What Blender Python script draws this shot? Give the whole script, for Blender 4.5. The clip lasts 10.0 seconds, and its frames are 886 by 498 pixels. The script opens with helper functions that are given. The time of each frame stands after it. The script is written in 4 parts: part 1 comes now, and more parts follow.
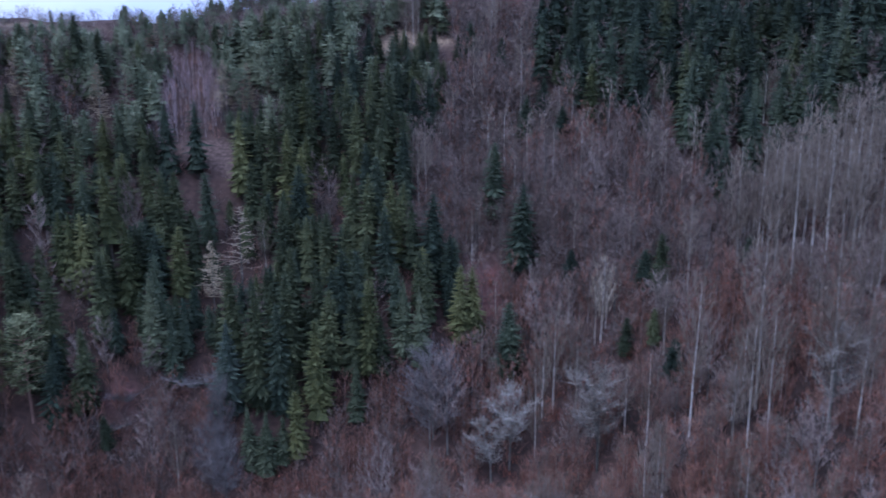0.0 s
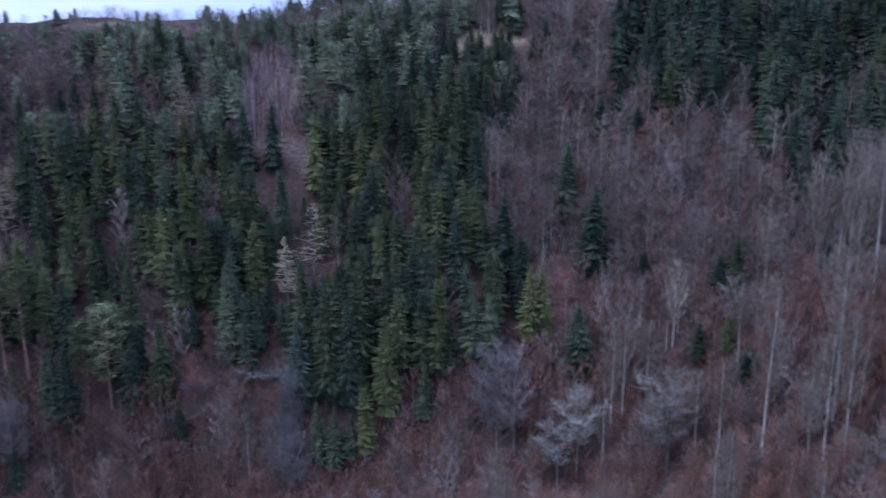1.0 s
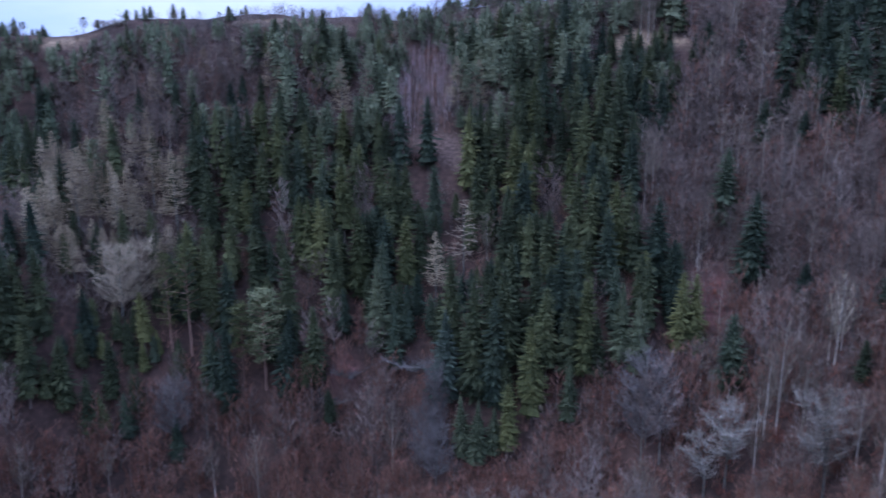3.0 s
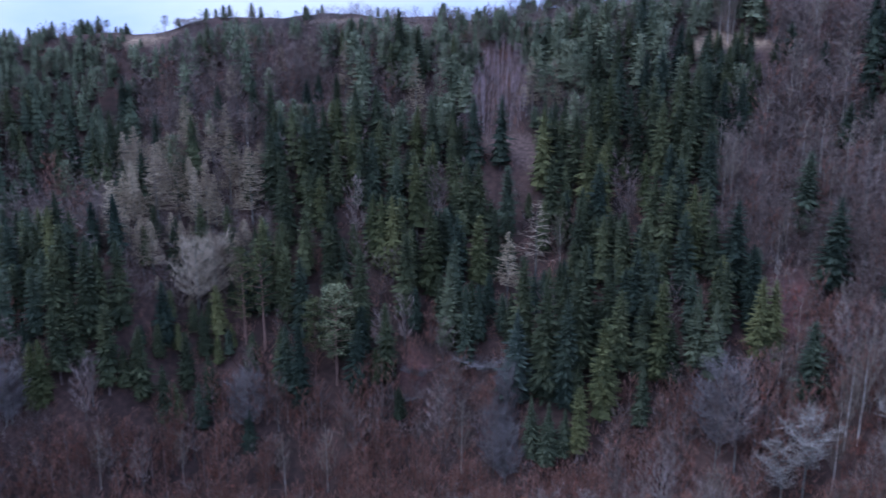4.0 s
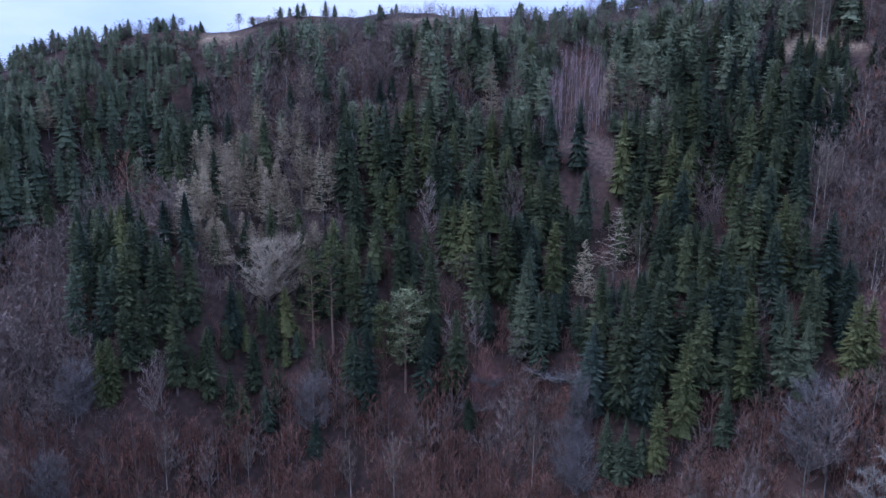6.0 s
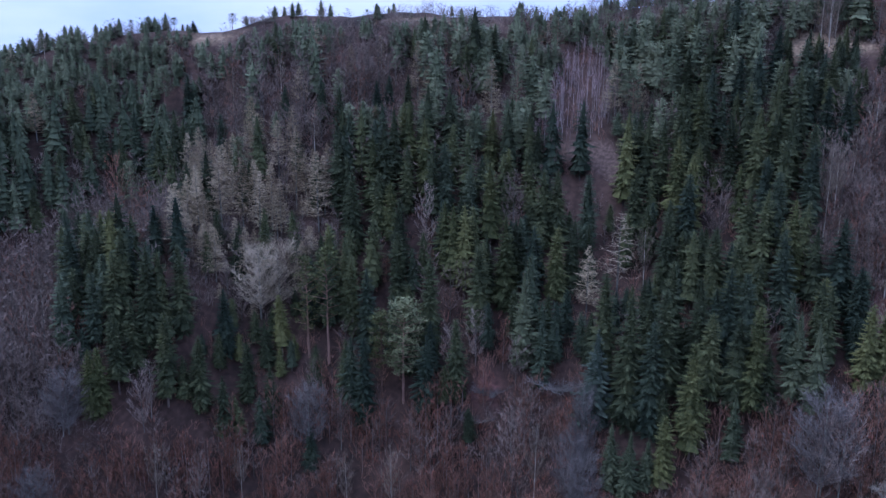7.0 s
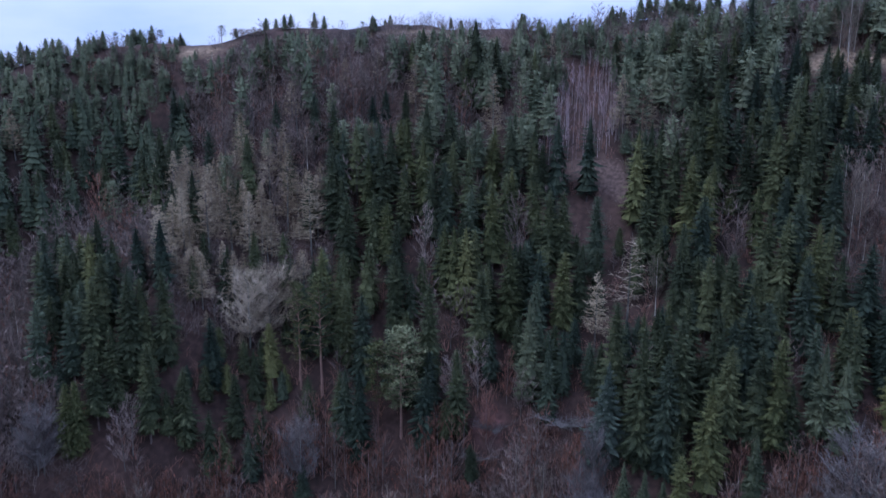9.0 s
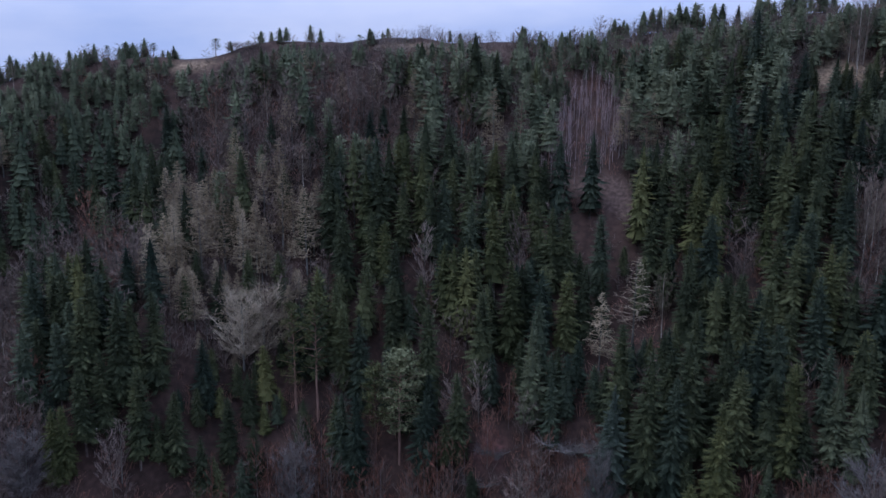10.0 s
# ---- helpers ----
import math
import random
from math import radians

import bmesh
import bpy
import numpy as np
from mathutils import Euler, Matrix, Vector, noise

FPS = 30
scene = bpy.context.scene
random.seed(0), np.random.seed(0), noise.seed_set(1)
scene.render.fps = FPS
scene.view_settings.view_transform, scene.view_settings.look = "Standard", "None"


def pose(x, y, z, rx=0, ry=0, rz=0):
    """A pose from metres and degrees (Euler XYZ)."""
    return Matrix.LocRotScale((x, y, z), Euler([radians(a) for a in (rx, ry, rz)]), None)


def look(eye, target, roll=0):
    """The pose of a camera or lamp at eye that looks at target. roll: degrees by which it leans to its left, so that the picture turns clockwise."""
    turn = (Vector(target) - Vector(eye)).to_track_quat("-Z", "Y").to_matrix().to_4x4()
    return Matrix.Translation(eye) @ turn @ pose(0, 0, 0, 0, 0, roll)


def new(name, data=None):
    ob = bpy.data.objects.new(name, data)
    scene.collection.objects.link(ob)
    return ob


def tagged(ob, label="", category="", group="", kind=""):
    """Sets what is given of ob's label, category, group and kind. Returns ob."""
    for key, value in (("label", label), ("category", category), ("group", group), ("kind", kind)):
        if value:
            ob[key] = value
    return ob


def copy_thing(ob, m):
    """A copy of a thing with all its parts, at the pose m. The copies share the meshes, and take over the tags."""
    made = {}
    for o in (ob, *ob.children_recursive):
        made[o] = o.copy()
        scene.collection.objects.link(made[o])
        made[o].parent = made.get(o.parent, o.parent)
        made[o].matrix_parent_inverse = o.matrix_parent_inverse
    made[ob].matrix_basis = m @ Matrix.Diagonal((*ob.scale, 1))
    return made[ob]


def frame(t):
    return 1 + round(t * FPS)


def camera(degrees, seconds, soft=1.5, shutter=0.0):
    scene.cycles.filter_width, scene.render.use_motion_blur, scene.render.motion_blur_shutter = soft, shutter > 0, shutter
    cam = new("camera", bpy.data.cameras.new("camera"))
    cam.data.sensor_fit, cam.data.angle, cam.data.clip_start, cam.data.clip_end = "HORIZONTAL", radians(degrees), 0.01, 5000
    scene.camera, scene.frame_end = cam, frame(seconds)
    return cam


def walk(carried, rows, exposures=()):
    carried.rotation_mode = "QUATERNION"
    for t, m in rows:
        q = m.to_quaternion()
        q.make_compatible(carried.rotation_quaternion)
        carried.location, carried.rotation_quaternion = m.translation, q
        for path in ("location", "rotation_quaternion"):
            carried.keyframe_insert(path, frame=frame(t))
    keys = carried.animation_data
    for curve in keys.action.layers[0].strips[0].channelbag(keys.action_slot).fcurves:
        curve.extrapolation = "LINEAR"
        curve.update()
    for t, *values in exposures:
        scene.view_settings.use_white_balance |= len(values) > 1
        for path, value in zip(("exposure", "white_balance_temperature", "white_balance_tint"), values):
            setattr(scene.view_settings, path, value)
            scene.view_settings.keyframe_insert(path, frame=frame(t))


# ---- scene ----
SEED = 7
cam = camera(52.0, 10.0, soft=1.5, shutter=1.0)
PATH = [
    (0.0, 0.00, 0.00, 120.00, 0.00, -15.23, -0.37),
    (0.5, 0.23, 0.05, 119.97, 2.11, -15.23, -0.41),
    (1.0, 0.40, 0.04, 119.98, 4.71, -15.22, -0.43),
    (1.5, 0.36, -0.05, 120.05, 7.12, -15.23, -0.38),
    (2.0, -0.21, -0.27, 120.22, 9.56, -15.27, -0.38),
    (2.5, -1.38, -0.55, 120.37, 11.61, -15.32, -0.34),
    (4.0, -7.63, -2.57, 119.68, 17.20, -15.20, -0.00),
    (4.5, -8.99, -2.89, 119.47, 18.95, -15.19, 0.09),
    (5.0, -10.37, -2.26, 119.26, 20.62, -15.19, 0.19),
    (5.5, -12.10, -0.24, 119.11, 21.04, -15.12, 0.30),
    (7.0, -16.93, 9.29, 119.04, 20.79, -15.15, 0.35),
    (7.5, -18.48, 12.36, 119.02, 20.70, -15.16, 0.37),
    (8.0, -20.07, 15.52, 119.03, 20.61, -15.17, 0.37),
    (8.5, -21.60, 18.63, 119.13, 20.53, -15.17, 0.38),
    (9.0, -23.11, 21.80, 119.29, 20.45, -14.50, 0.38),
    (9.5, -24.56, 24.88, 119.47, 20.37, -14.09, 0.36),
    (10.0, -26.06, 28.01, 119.61, 20.27, -13.79, 0.37),
]
EXPOSURE = 0.27
walk(cam, [(t, pose(x, y, z, 0, 0, yaw) @ pose(0, 0, 0, 90 + pitch) @ pose(0, 0, 0, 0, 0, roll)) for t, x, y, z, yaw, pitch, roll in PATH],
     exposures=[(0.0, EXPOSURE + 0.44, 5120, 15), (4.5, EXPOSURE + 0.37, 5120, 15), (7.0, EXPOSURE + 0.32, 5140, 15), (8.5, EXPOSURE + 0.24, 5240, 14),
                (9.5, EXPOSURE + 0.0, 5440, 13), (10.0, EXPOSURE - 0.26, 5640, 12)])

# ---------------------------------------------------------------- sky and light
SUN_HEIGHT, SUN_TURN = radians(58), radians(-120)
world = bpy.data.worlds.new("overcast_sky")
scene.world = world
world.use_nodes = True
wn, wl = world.node_tree.nodes, world.node_tree.links
wn.clear()
w_out = wn.new("ShaderNodeOutputWorld")
w_bg = wn.new("ShaderNodeBackground")
w_sky = wn.new("ShaderNodeTexSky")
w_sky.sky_type, w_sky.sun_disc = "NISHITA", False
w_sky.sun_elevation, w_sky.sun_rotation = SUN_HEIGHT, SUN_TURN
w_sky.air_density, w_sky.dust_density = 1.2, 2.0
w_coord = wn.new("ShaderNodeTexCoord")
w_map = wn.new("ShaderNodeMapping")
w_map.inputs["Scale"].default_value = (1.0, 1.0, 3.2)
w_noise = wn.new("ShaderNodeTexNoise")
w_noise.inputs["Scale"].default_value, w_noise.inputs["Detail"].default_value = 3.1, 7.0
w_noise.inputs["Roughness"].default_value = 0.52
w_ramp = wn.new("ShaderNodeValToRGB")
w_ramp.color_ramp.elements[0].position, w_ramp.color_ramp.elements[0].color = 0.38, (4.5, 5.5, 8.7, 1)
w_ramp.color_ramp.elements[1].position, w_ramp.color_ramp.elements[1].color = 0.62, (6.6, 7.1, 9.5, 1)
# an overcast dome: about three times brighter overhead than at the skyline
w_split = wn.new("ShaderNodeSeparateXYZ")
w_up = wn.new("ShaderNodeMapRange")
w_up.inputs["From Min"].default_value, w_up.inputs["From Max"].default_value = 0.0, 1.0
w_up.inputs["To Min"].default_value, w_up.inputs["To Max"].default_value = 0.93, 3.9
w_dome = wn.new("ShaderNodeVectorMath")
w_dome.operation = "SCALE"
w_mix = wn.new("ShaderNodeMixRGB")
w_mix.inputs["Fac"].default_value = 0.9
wl.new(w_coord.outputs["Generated"], w_map.inputs["Vector"])
wl.new(w_map.outputs["Vector"], w_noise.inputs["Vector"])
wl.new(w_noise.outputs["Fac"], w_ramp.inputs["Fac"])
wl.new(w_sky.outputs["Color"], w_mix.inputs["Color1"])
wl.new(w_ramp.outputs["Color"], w_mix.inputs["Color2"])
wl.new(w_coord.outputs["Generated"], w_split.inputs["Vector"])
wl.new(w_split.outputs["Z"], w_up.inputs["Value"])
wl.new(w_mix.outputs["Color"], w_dome.inputs["Vector"])
wl.new(w_up.outputs["Result"], w_dome.inputs["Scale"])
wl.new(w_dome.outputs["Vector"], w_bg.inputs["Color"])
w_bg.inputs["Strength"].default_value = 0.1
wl.new(w_bg.outputs["Background"], w_out.inputs["Surface"])

sun = new("sun", bpy.data.lights.new("sun", "SUN"))
sun.data.energy, sun.data.angle, sun.data.color = 1.3, radians(40), (1.0, 0.97, 0.95)
sun.matrix_world = look((0, 0, 400), (400 * math.sin(SUN_TURN) * -1, 400 * math.cos(SUN_TURN) * -1, 400 - 400 * math.tan(SUN_HEIGHT)))


# ---------------------------------------------------------------- materials
def surface(name, dark, mid, light, patch, grain, rough=0.85, bump=0.0, own=0.5, gloss=0.15):
    """Three colours mixed by broad patches, fine grain and each object's own random value."""
    mat = bpy.data.materials.new(name)
    mat.use_nodes = True
    n, l = mat.node_tree.nodes, mat.node_tree.links
    bsdf = n["Principled BSDF"]
    bsdf.inputs["Roughness"].default_value = rough
    bsdf.inputs["Specular IOR Level"].default_value = gloss
    geo, info = n.new("ShaderNodeNewGeometry"), n.new("ShaderNodeObjectInfo")
    broad, fine = n.new("ShaderNodeTexNoise"), n.new("ShaderNodeTexNoise")
    broad.inputs["Scale"].default_value, broad.inputs["Detail"].default_value = patch, 2.0
    fine.inputs["Scale"].default_value, fine.inputs["Detail"].default_value = grain, 3.0
    l.new(geo.outputs["Position"], broad.inputs["Vector"])
    l.new(geo.outputs["Position"], fine.inputs["Vector"])
    own_value = n.new("ShaderNodeMath")
    own_value.operation = "MULTIPLY_ADD"
    l.new(info.outputs["Random"], own_value.inputs[0])
    own_value.inputs[1].default_value, own_value.inputs[2].default_value = own, -0.5 * own
    a, b = n.new("ShaderNodeMath"), n.new("ShaderNodeMath")
    a.operation = b.operation = "ADD"
    half = n.new("ShaderNodeMath")
    half.operation = "MULTIPLY_ADD"
    l.new(fine.outputs["Fac"], half.inputs[0])
    half.inputs[1].default_value, half.inputs[2].default_value = 0.9, -0.45
    l.new(broad.outputs["Fac"], a.inputs[0])
    l.new(half.outputs[0], a.inputs[1])
    l.new(a.outputs[0], b.inputs[0])
    l.new(own_value.outputs[0], b.inputs[1])
    ramp = n.new("ShaderNodeValToRGB")
    e = ramp.color_ramp.elements
    e[0].position, e[0].color = 0.22, (*dark, 1)
    e[1].position, e[1].color = 0.8, (*light, 1)
    m = e.new(0.5)
    m.color = (*mid, 1)
    l.new(b.outputs[0], ramp.inputs["Fac"])
    l.new(ramp.outputs["Color"], bsdf.inputs["Base Color"])
    if bump:
        bp = n.new("ShaderNodeBump")
        bp.inputs["Strength"].default_value, bp.inputs["Distance"].default_value = bump, 0.3
        l.new(fine.outputs["Fac"], bp.inputs["Height"])
        l.new(bp.outputs["Normal"], bsdf.inputs["Normal"])
    return mat


NEEDLES = {
    "spruce": surface("spruce_needles", (0.012, 0.016, 0.007), (0.025, 0.030, 0.013), (0.052, 0.057, 0.023), 0.11, 1.7),
    "dark": surface("dark_fir_needles", (0.009, 0.015, 0.009), (0.019, 0.026, 0.015), (0.039, 0.048, 0.026), 0.11, 1.7),
    "yellow": surface("yellowish_spruce_needles", (0.020, 0.024, 0.008), (0.040, 0.044, 0.015), (0.078, 0.078, 0.027), 0.14, 1.9),
    "pale": surface("pale_young_spruce_needles", (0.022, 0.028, 0.014), (0.040, 0.047, 0.024), (0.066, 0.073, 0.038), 0.14, 1.9),
    "bluespruce": surface("blue_spruce_needles", (0.018, 0.025, 0.017), (0.030, 0.039, 0.027), (0.048, 0.058, 0.041), 0.14, 1.9),
    "pine": surface("pine_needles", (0.050, 0.060, 0.033), (0.083, 0.093, 0.052), (0.114, 0.123, 0.071), 0.12, 1.4),
    "palepine": surface("pale_pine_needles", (0.038, 0.044, 0.020), (0.067, 0.073, 0.035), (0.100, 0.105, 0.052), 0.2, 1.4),
}
TWIGS = {
    "grey": surface("grey_twigs", (0.084, 0.062, 0.050), (0.138, 0.105, 0.087), (0.204, 0.160, 0.134), 0.08, 0.9),
    "greyblue": surface("blue_grey_lichen_twigs", (0.054, 0.047, 0.043), (0.084, 0.073, 0.067), (0.118, 0.104, 0.095), 0.1, 0.9),
    "birch": surface("birch_twigs", (0.070, 0.053, 0.039), (0.110, 0.087, 0.064), (0.162, 0.130, 0.098), 0.1, 0.9),
    "whiteoak": surface("pale_lichen_twigs", (0.100, 0.085, 0.068), (0.148, 0.128, 0.104), (0.206, 0.182, 0.150), 0.1, 0.9),
    "palebeech": surface("pale_tan_twigs", (0.155, 0.122, 0.084), (0.228, 0.184, 0.128), (0.305, 0.254, 0.182), 0.1, 0.9),
    "beech": surface("red_brown_twigs", (0.086, 0.043, 0.029), (0.145, 0.076, 0.053), (0.208, 0.117, 0.083), 0.06, 0.9),
    "larch": surface("larch_twigs", (0.120, 0.090, 0.055), (0.185, 0.144, 0.090), (0.258, 0.206, 0.134), 0.1, 1.2),
    "pole": surface("young_pole_twigs", (0.140, 0.094, 0.092), (0.220, 0.154, 0.150), (0.310, 0.228, 0.222), 0.1, 0.9),
}
SPRUCE_BARK = surface("spruce_bark", (0.045, 0.034, 0.030), (0.085, 0.066, 0.058), (0.150, 0.122, 0.105), 0.5, 6.0, 0.9)
PINE_BARK = surface("pine_bark", (0.060, 0.036, 0.028), (0.110, 0.066, 0.050), (0.180, 0.112, 0.084), 0.3, 5.0, 0.9)
GREY_BARK = surface("grey_bark", (0.049, 0.048, 0.040), (0.087, 0.084, 0.070), (0.140, 0.137, 0.115), 0.3, 5.0, 0.9)
BIRCH_BARK = surface("birch_bark", (0.130, 0.112, 0.088), (0.235, 0.208, 0.170), (0.350, 0.318, 0.268), 0.25, 3.0, 0.8)
BEECH_BARK = surface("beech_bark", (0.100, 0.082, 0.072), (0.165, 0.138, 0.122), (0.250, 0.215, 0.190), 0.3, 5.0, 0.9)
POLE_BARK = surface("pole_bark", (0.110, 0.088, 0.082), (0.180, 0.148, 0.138), (0.270, 0.225, 0.210), 0.3, 5.0, 0.9)
DRY_LEAVES = surface("dry_beech_leaves", (0.091, 0.030, 0.020), (0.167, 0.059, 0.034), (0.274, 0.107, 0.056), 0.15, 2.0, 0.8)


def ground_surface():
    """Leaf litter, with dry grass, brown clearings and red beech leaves where the land is open."""
    mat = surface("leaf_litter", (0.013, 0.009, 0.007), (0.030, 0.018, 0.014), (0.056, 0.034, 0.026), 0.05, 0.6, 0.95, 0.6, 0.0)
    n, l = mat.node_tree.nodes, mat.node_tree.links
    bsdf = n["Principled BSDF"]
    last = bsdf.inputs["Base Color"].links[0].from_socket
    geo = n.new("ShaderNodeNewGeometry")
    for name, low, high, grain in (("grass", (0.100, 0.068, 0.042), (0.190, 0.138, 0.090), 1.3), ("brown", (0.050, 0.034, 0.027), (0.105, 0.070, 0.054), 1.1),
                                   ("red", (0.045, 0.021, 0.018), (0.098, 0.048, 0.040), 0.9)):
        mask, speck, ramp, mix = n.new("ShaderNodeAttribute"), n.new("ShaderNodeTexNoise"), n.new("ShaderNodeValToRGB"), n.new("ShaderNodeMixRGB")
        mask.attribute_name = name
        speck.inputs["Scale"].default_value, speck.inputs["Detail"].default_value = grain, 5.0
        l.new(geo.outputs["Position"], speck.inputs["Vector"])
        ramp.color_ramp.elements[0].position, ramp.color_ramp.elements[0].color = 0.35, (*low, 1)
        ramp.color_ramp.elements[1].position, ramp.color_ramp.elements[1].color = 0.68, (*high, 1)
        l.new(speck.outputs["Fac"], ramp.inputs["Fac"])
        edge = n.new("ShaderNodeMath")
        edge.operation = "MULTIPLY"
        edge.use_clamp = True
        l.new(mask.outputs["Fac"], edge.inputs[0])
        l.new(speck.outputs["Fac"], edge.inputs[1])
        gain = n.new("ShaderNodeMath")
        gain.operation, gain.use_clamp = "MULTIPLY", True
        l.new(edge.outputs[0], gain.inputs[0])
        gain.inputs[1].default_value = 2.4
        l.new(gain.outputs[0], mix.inputs["Fac"])
        l.new(last, mix.inputs["Color1"])
        l.new(ramp.outputs["Color"], mix.inputs["Color2"])
        last = mix.outputs["Color"]
    l.new(last, bsdf.inputs["Base Color"])
    return mat


LITTER = ground_surface()


# ---------------------------------------------------------------- the lie of the land
EYE_LEVEL = 120.0


def smooth(a, b, x):
    t = np.clip((x - a) / (b - a), 0, 1)
    return t * t * (3 - 2 * t)


CREST_TURNS, CREST_REACH = [-180, -60, -24, -4, 5, 14, 23, 32, 41, 47, 90, 180], [330, 305, 308, 310, 308, 310, 314, 326, 342, 342, 360, 330]


def ground(x, y):
    """Height of the land: a steep wooded cove round a valley floor, with a side ravine and a gully. The bare hills
    behind the camera are unseen, added to keep out low sky light.
    """
    x, y = np.asarray(x, float), np.asarray(y, float)
    r, a = np.hypot(x, y) + 1e-6, np.degrees(np.arctan2(-x, y))
    foot = np.interp(a, CREST_TURNS, [170, 150, 160, 188, 198, 206, 214, 224, 234, 238, 220, 170])
    low = np.interp(a, CREST_TURNS, [-110, -88, -98, -114, -122, -129, -138, -141, -143, -145, -140, -110])
    crest = np.interp(a, CREST_TURNS, CREST_REACH)
    # heights past -60 and 70 degrees: added unseen hills that block low sky light
    top = np.interp(a, [-180, -120, -60, -26, -18, -10, -4, 2, 8, 13, 17, 20, 24, 28, 32, 35, 38, 41, 44, 47, 52, 70, 120, 180],
                    [75.0, 70.0, 32.0, 17.4, 9.3, 5.4, 6.6, 6.4, 0.9, -3.6, -6.0, -4.2, -2.0, -5.1, -4.0, -6.1, -5.0, -8.1, -12.0, -20.1, -25.1, -15.0, 60.0, 75.0])
    fade = smooth(-110, -60, a) * (1 - smooth(80, 130, a))
    u, k = (r - foot) / (crest - foot), 0.09
    e = np.where(u < -k, 0, np.where(u < k, (u + k) ** 2 / (4 * k), np.where(u < 1 - k, u, np.where(u < 1 + k, 1 - (1 + k - u) ** 2 / (4 * k), 1))))
    e = e + 0.42 * np.clip(u, 0, 1) * (1 - np.clip(u, 0, 1)) ** 1.5
    z = low + (top - low) * e
    z = z + np.where(u < 0, np.maximum(u, -1.2) * 9, 0)
    z = z - np.where(u > 1.04, (np.minimum(u - 1.04, 0.6) * 75 + 0.1 * np.maximum(r - 1.1 * crest, 0)) * fade, 0)
    spur = 254 + (47 - a) * 1.0
    z = z + 22 * np.exp(-((r - spur) / 20) ** 2) * smooth(33, 41, a) * fade
    z = z - 20 * np.exp(-((r - spur - 48) / 24) ** 2) * smooth(33, 42, a) * fade
    gully = np.interp(r, [120, 180, 240, 320], [-20, -8, -3, -5.5])
    z = z - 7 * np.exp(-((a - gully) * r / 57.3 / 14) ** 2) * smooth(130, 180, r) * (1 - smooth(255, 310, r))
    z = -130 + (z + 130) * smooth(40, 120, r)
    z = z + 2.2 * np.sin(x / 23 + 1.3) * np.sin(y / 19 + 0.4) + 1.1 * np.sin(x / 9.1 + y / 13.7) * np.sin(y / 8.3 - x / 17)
    return z + EYE_LEVEL


def inside(x, y, poly):
    hit = False
    for (x0, y0), (x1, y1) in zip(poly, poly[1:] + poly[:1]):
        if (y0 > y) != (y1 > y) and x < (x1 - x0) * (y - y0) / (y1 - y0) + x0:
            hit = not hit
    return hit


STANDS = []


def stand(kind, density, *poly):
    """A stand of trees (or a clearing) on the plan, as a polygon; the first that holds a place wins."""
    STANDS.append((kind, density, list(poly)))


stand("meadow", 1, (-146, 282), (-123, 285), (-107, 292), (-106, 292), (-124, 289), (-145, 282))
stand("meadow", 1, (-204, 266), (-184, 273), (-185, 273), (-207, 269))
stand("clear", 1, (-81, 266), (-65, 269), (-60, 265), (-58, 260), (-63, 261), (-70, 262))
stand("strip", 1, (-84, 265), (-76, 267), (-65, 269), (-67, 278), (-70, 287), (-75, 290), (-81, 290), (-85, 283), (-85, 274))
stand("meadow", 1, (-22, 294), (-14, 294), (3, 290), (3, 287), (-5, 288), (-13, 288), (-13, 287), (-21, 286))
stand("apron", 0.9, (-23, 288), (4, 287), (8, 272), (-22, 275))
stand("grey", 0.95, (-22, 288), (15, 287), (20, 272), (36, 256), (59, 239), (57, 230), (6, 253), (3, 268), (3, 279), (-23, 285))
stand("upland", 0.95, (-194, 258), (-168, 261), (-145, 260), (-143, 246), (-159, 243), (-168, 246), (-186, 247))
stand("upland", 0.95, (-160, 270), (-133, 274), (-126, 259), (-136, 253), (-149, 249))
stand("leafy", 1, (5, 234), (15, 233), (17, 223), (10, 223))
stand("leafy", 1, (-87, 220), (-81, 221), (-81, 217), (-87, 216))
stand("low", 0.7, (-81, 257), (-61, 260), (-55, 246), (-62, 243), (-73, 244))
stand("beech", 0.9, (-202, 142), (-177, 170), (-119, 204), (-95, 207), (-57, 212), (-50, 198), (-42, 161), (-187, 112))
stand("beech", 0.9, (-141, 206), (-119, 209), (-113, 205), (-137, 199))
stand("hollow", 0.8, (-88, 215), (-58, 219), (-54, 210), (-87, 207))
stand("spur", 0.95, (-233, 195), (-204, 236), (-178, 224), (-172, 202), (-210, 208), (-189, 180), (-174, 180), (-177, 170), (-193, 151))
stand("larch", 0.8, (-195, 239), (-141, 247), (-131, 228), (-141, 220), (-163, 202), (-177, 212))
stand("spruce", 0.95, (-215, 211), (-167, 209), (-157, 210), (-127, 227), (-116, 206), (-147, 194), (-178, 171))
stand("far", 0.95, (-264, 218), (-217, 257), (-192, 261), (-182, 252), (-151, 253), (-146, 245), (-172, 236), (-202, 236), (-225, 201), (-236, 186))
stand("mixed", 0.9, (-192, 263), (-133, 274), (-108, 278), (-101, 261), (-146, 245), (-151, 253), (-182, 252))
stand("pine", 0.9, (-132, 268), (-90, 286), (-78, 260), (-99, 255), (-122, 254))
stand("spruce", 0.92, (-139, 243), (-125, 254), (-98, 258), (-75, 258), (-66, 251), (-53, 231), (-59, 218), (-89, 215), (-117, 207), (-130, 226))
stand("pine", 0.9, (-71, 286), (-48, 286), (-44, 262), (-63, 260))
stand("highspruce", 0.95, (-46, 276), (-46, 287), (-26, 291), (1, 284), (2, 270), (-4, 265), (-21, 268))
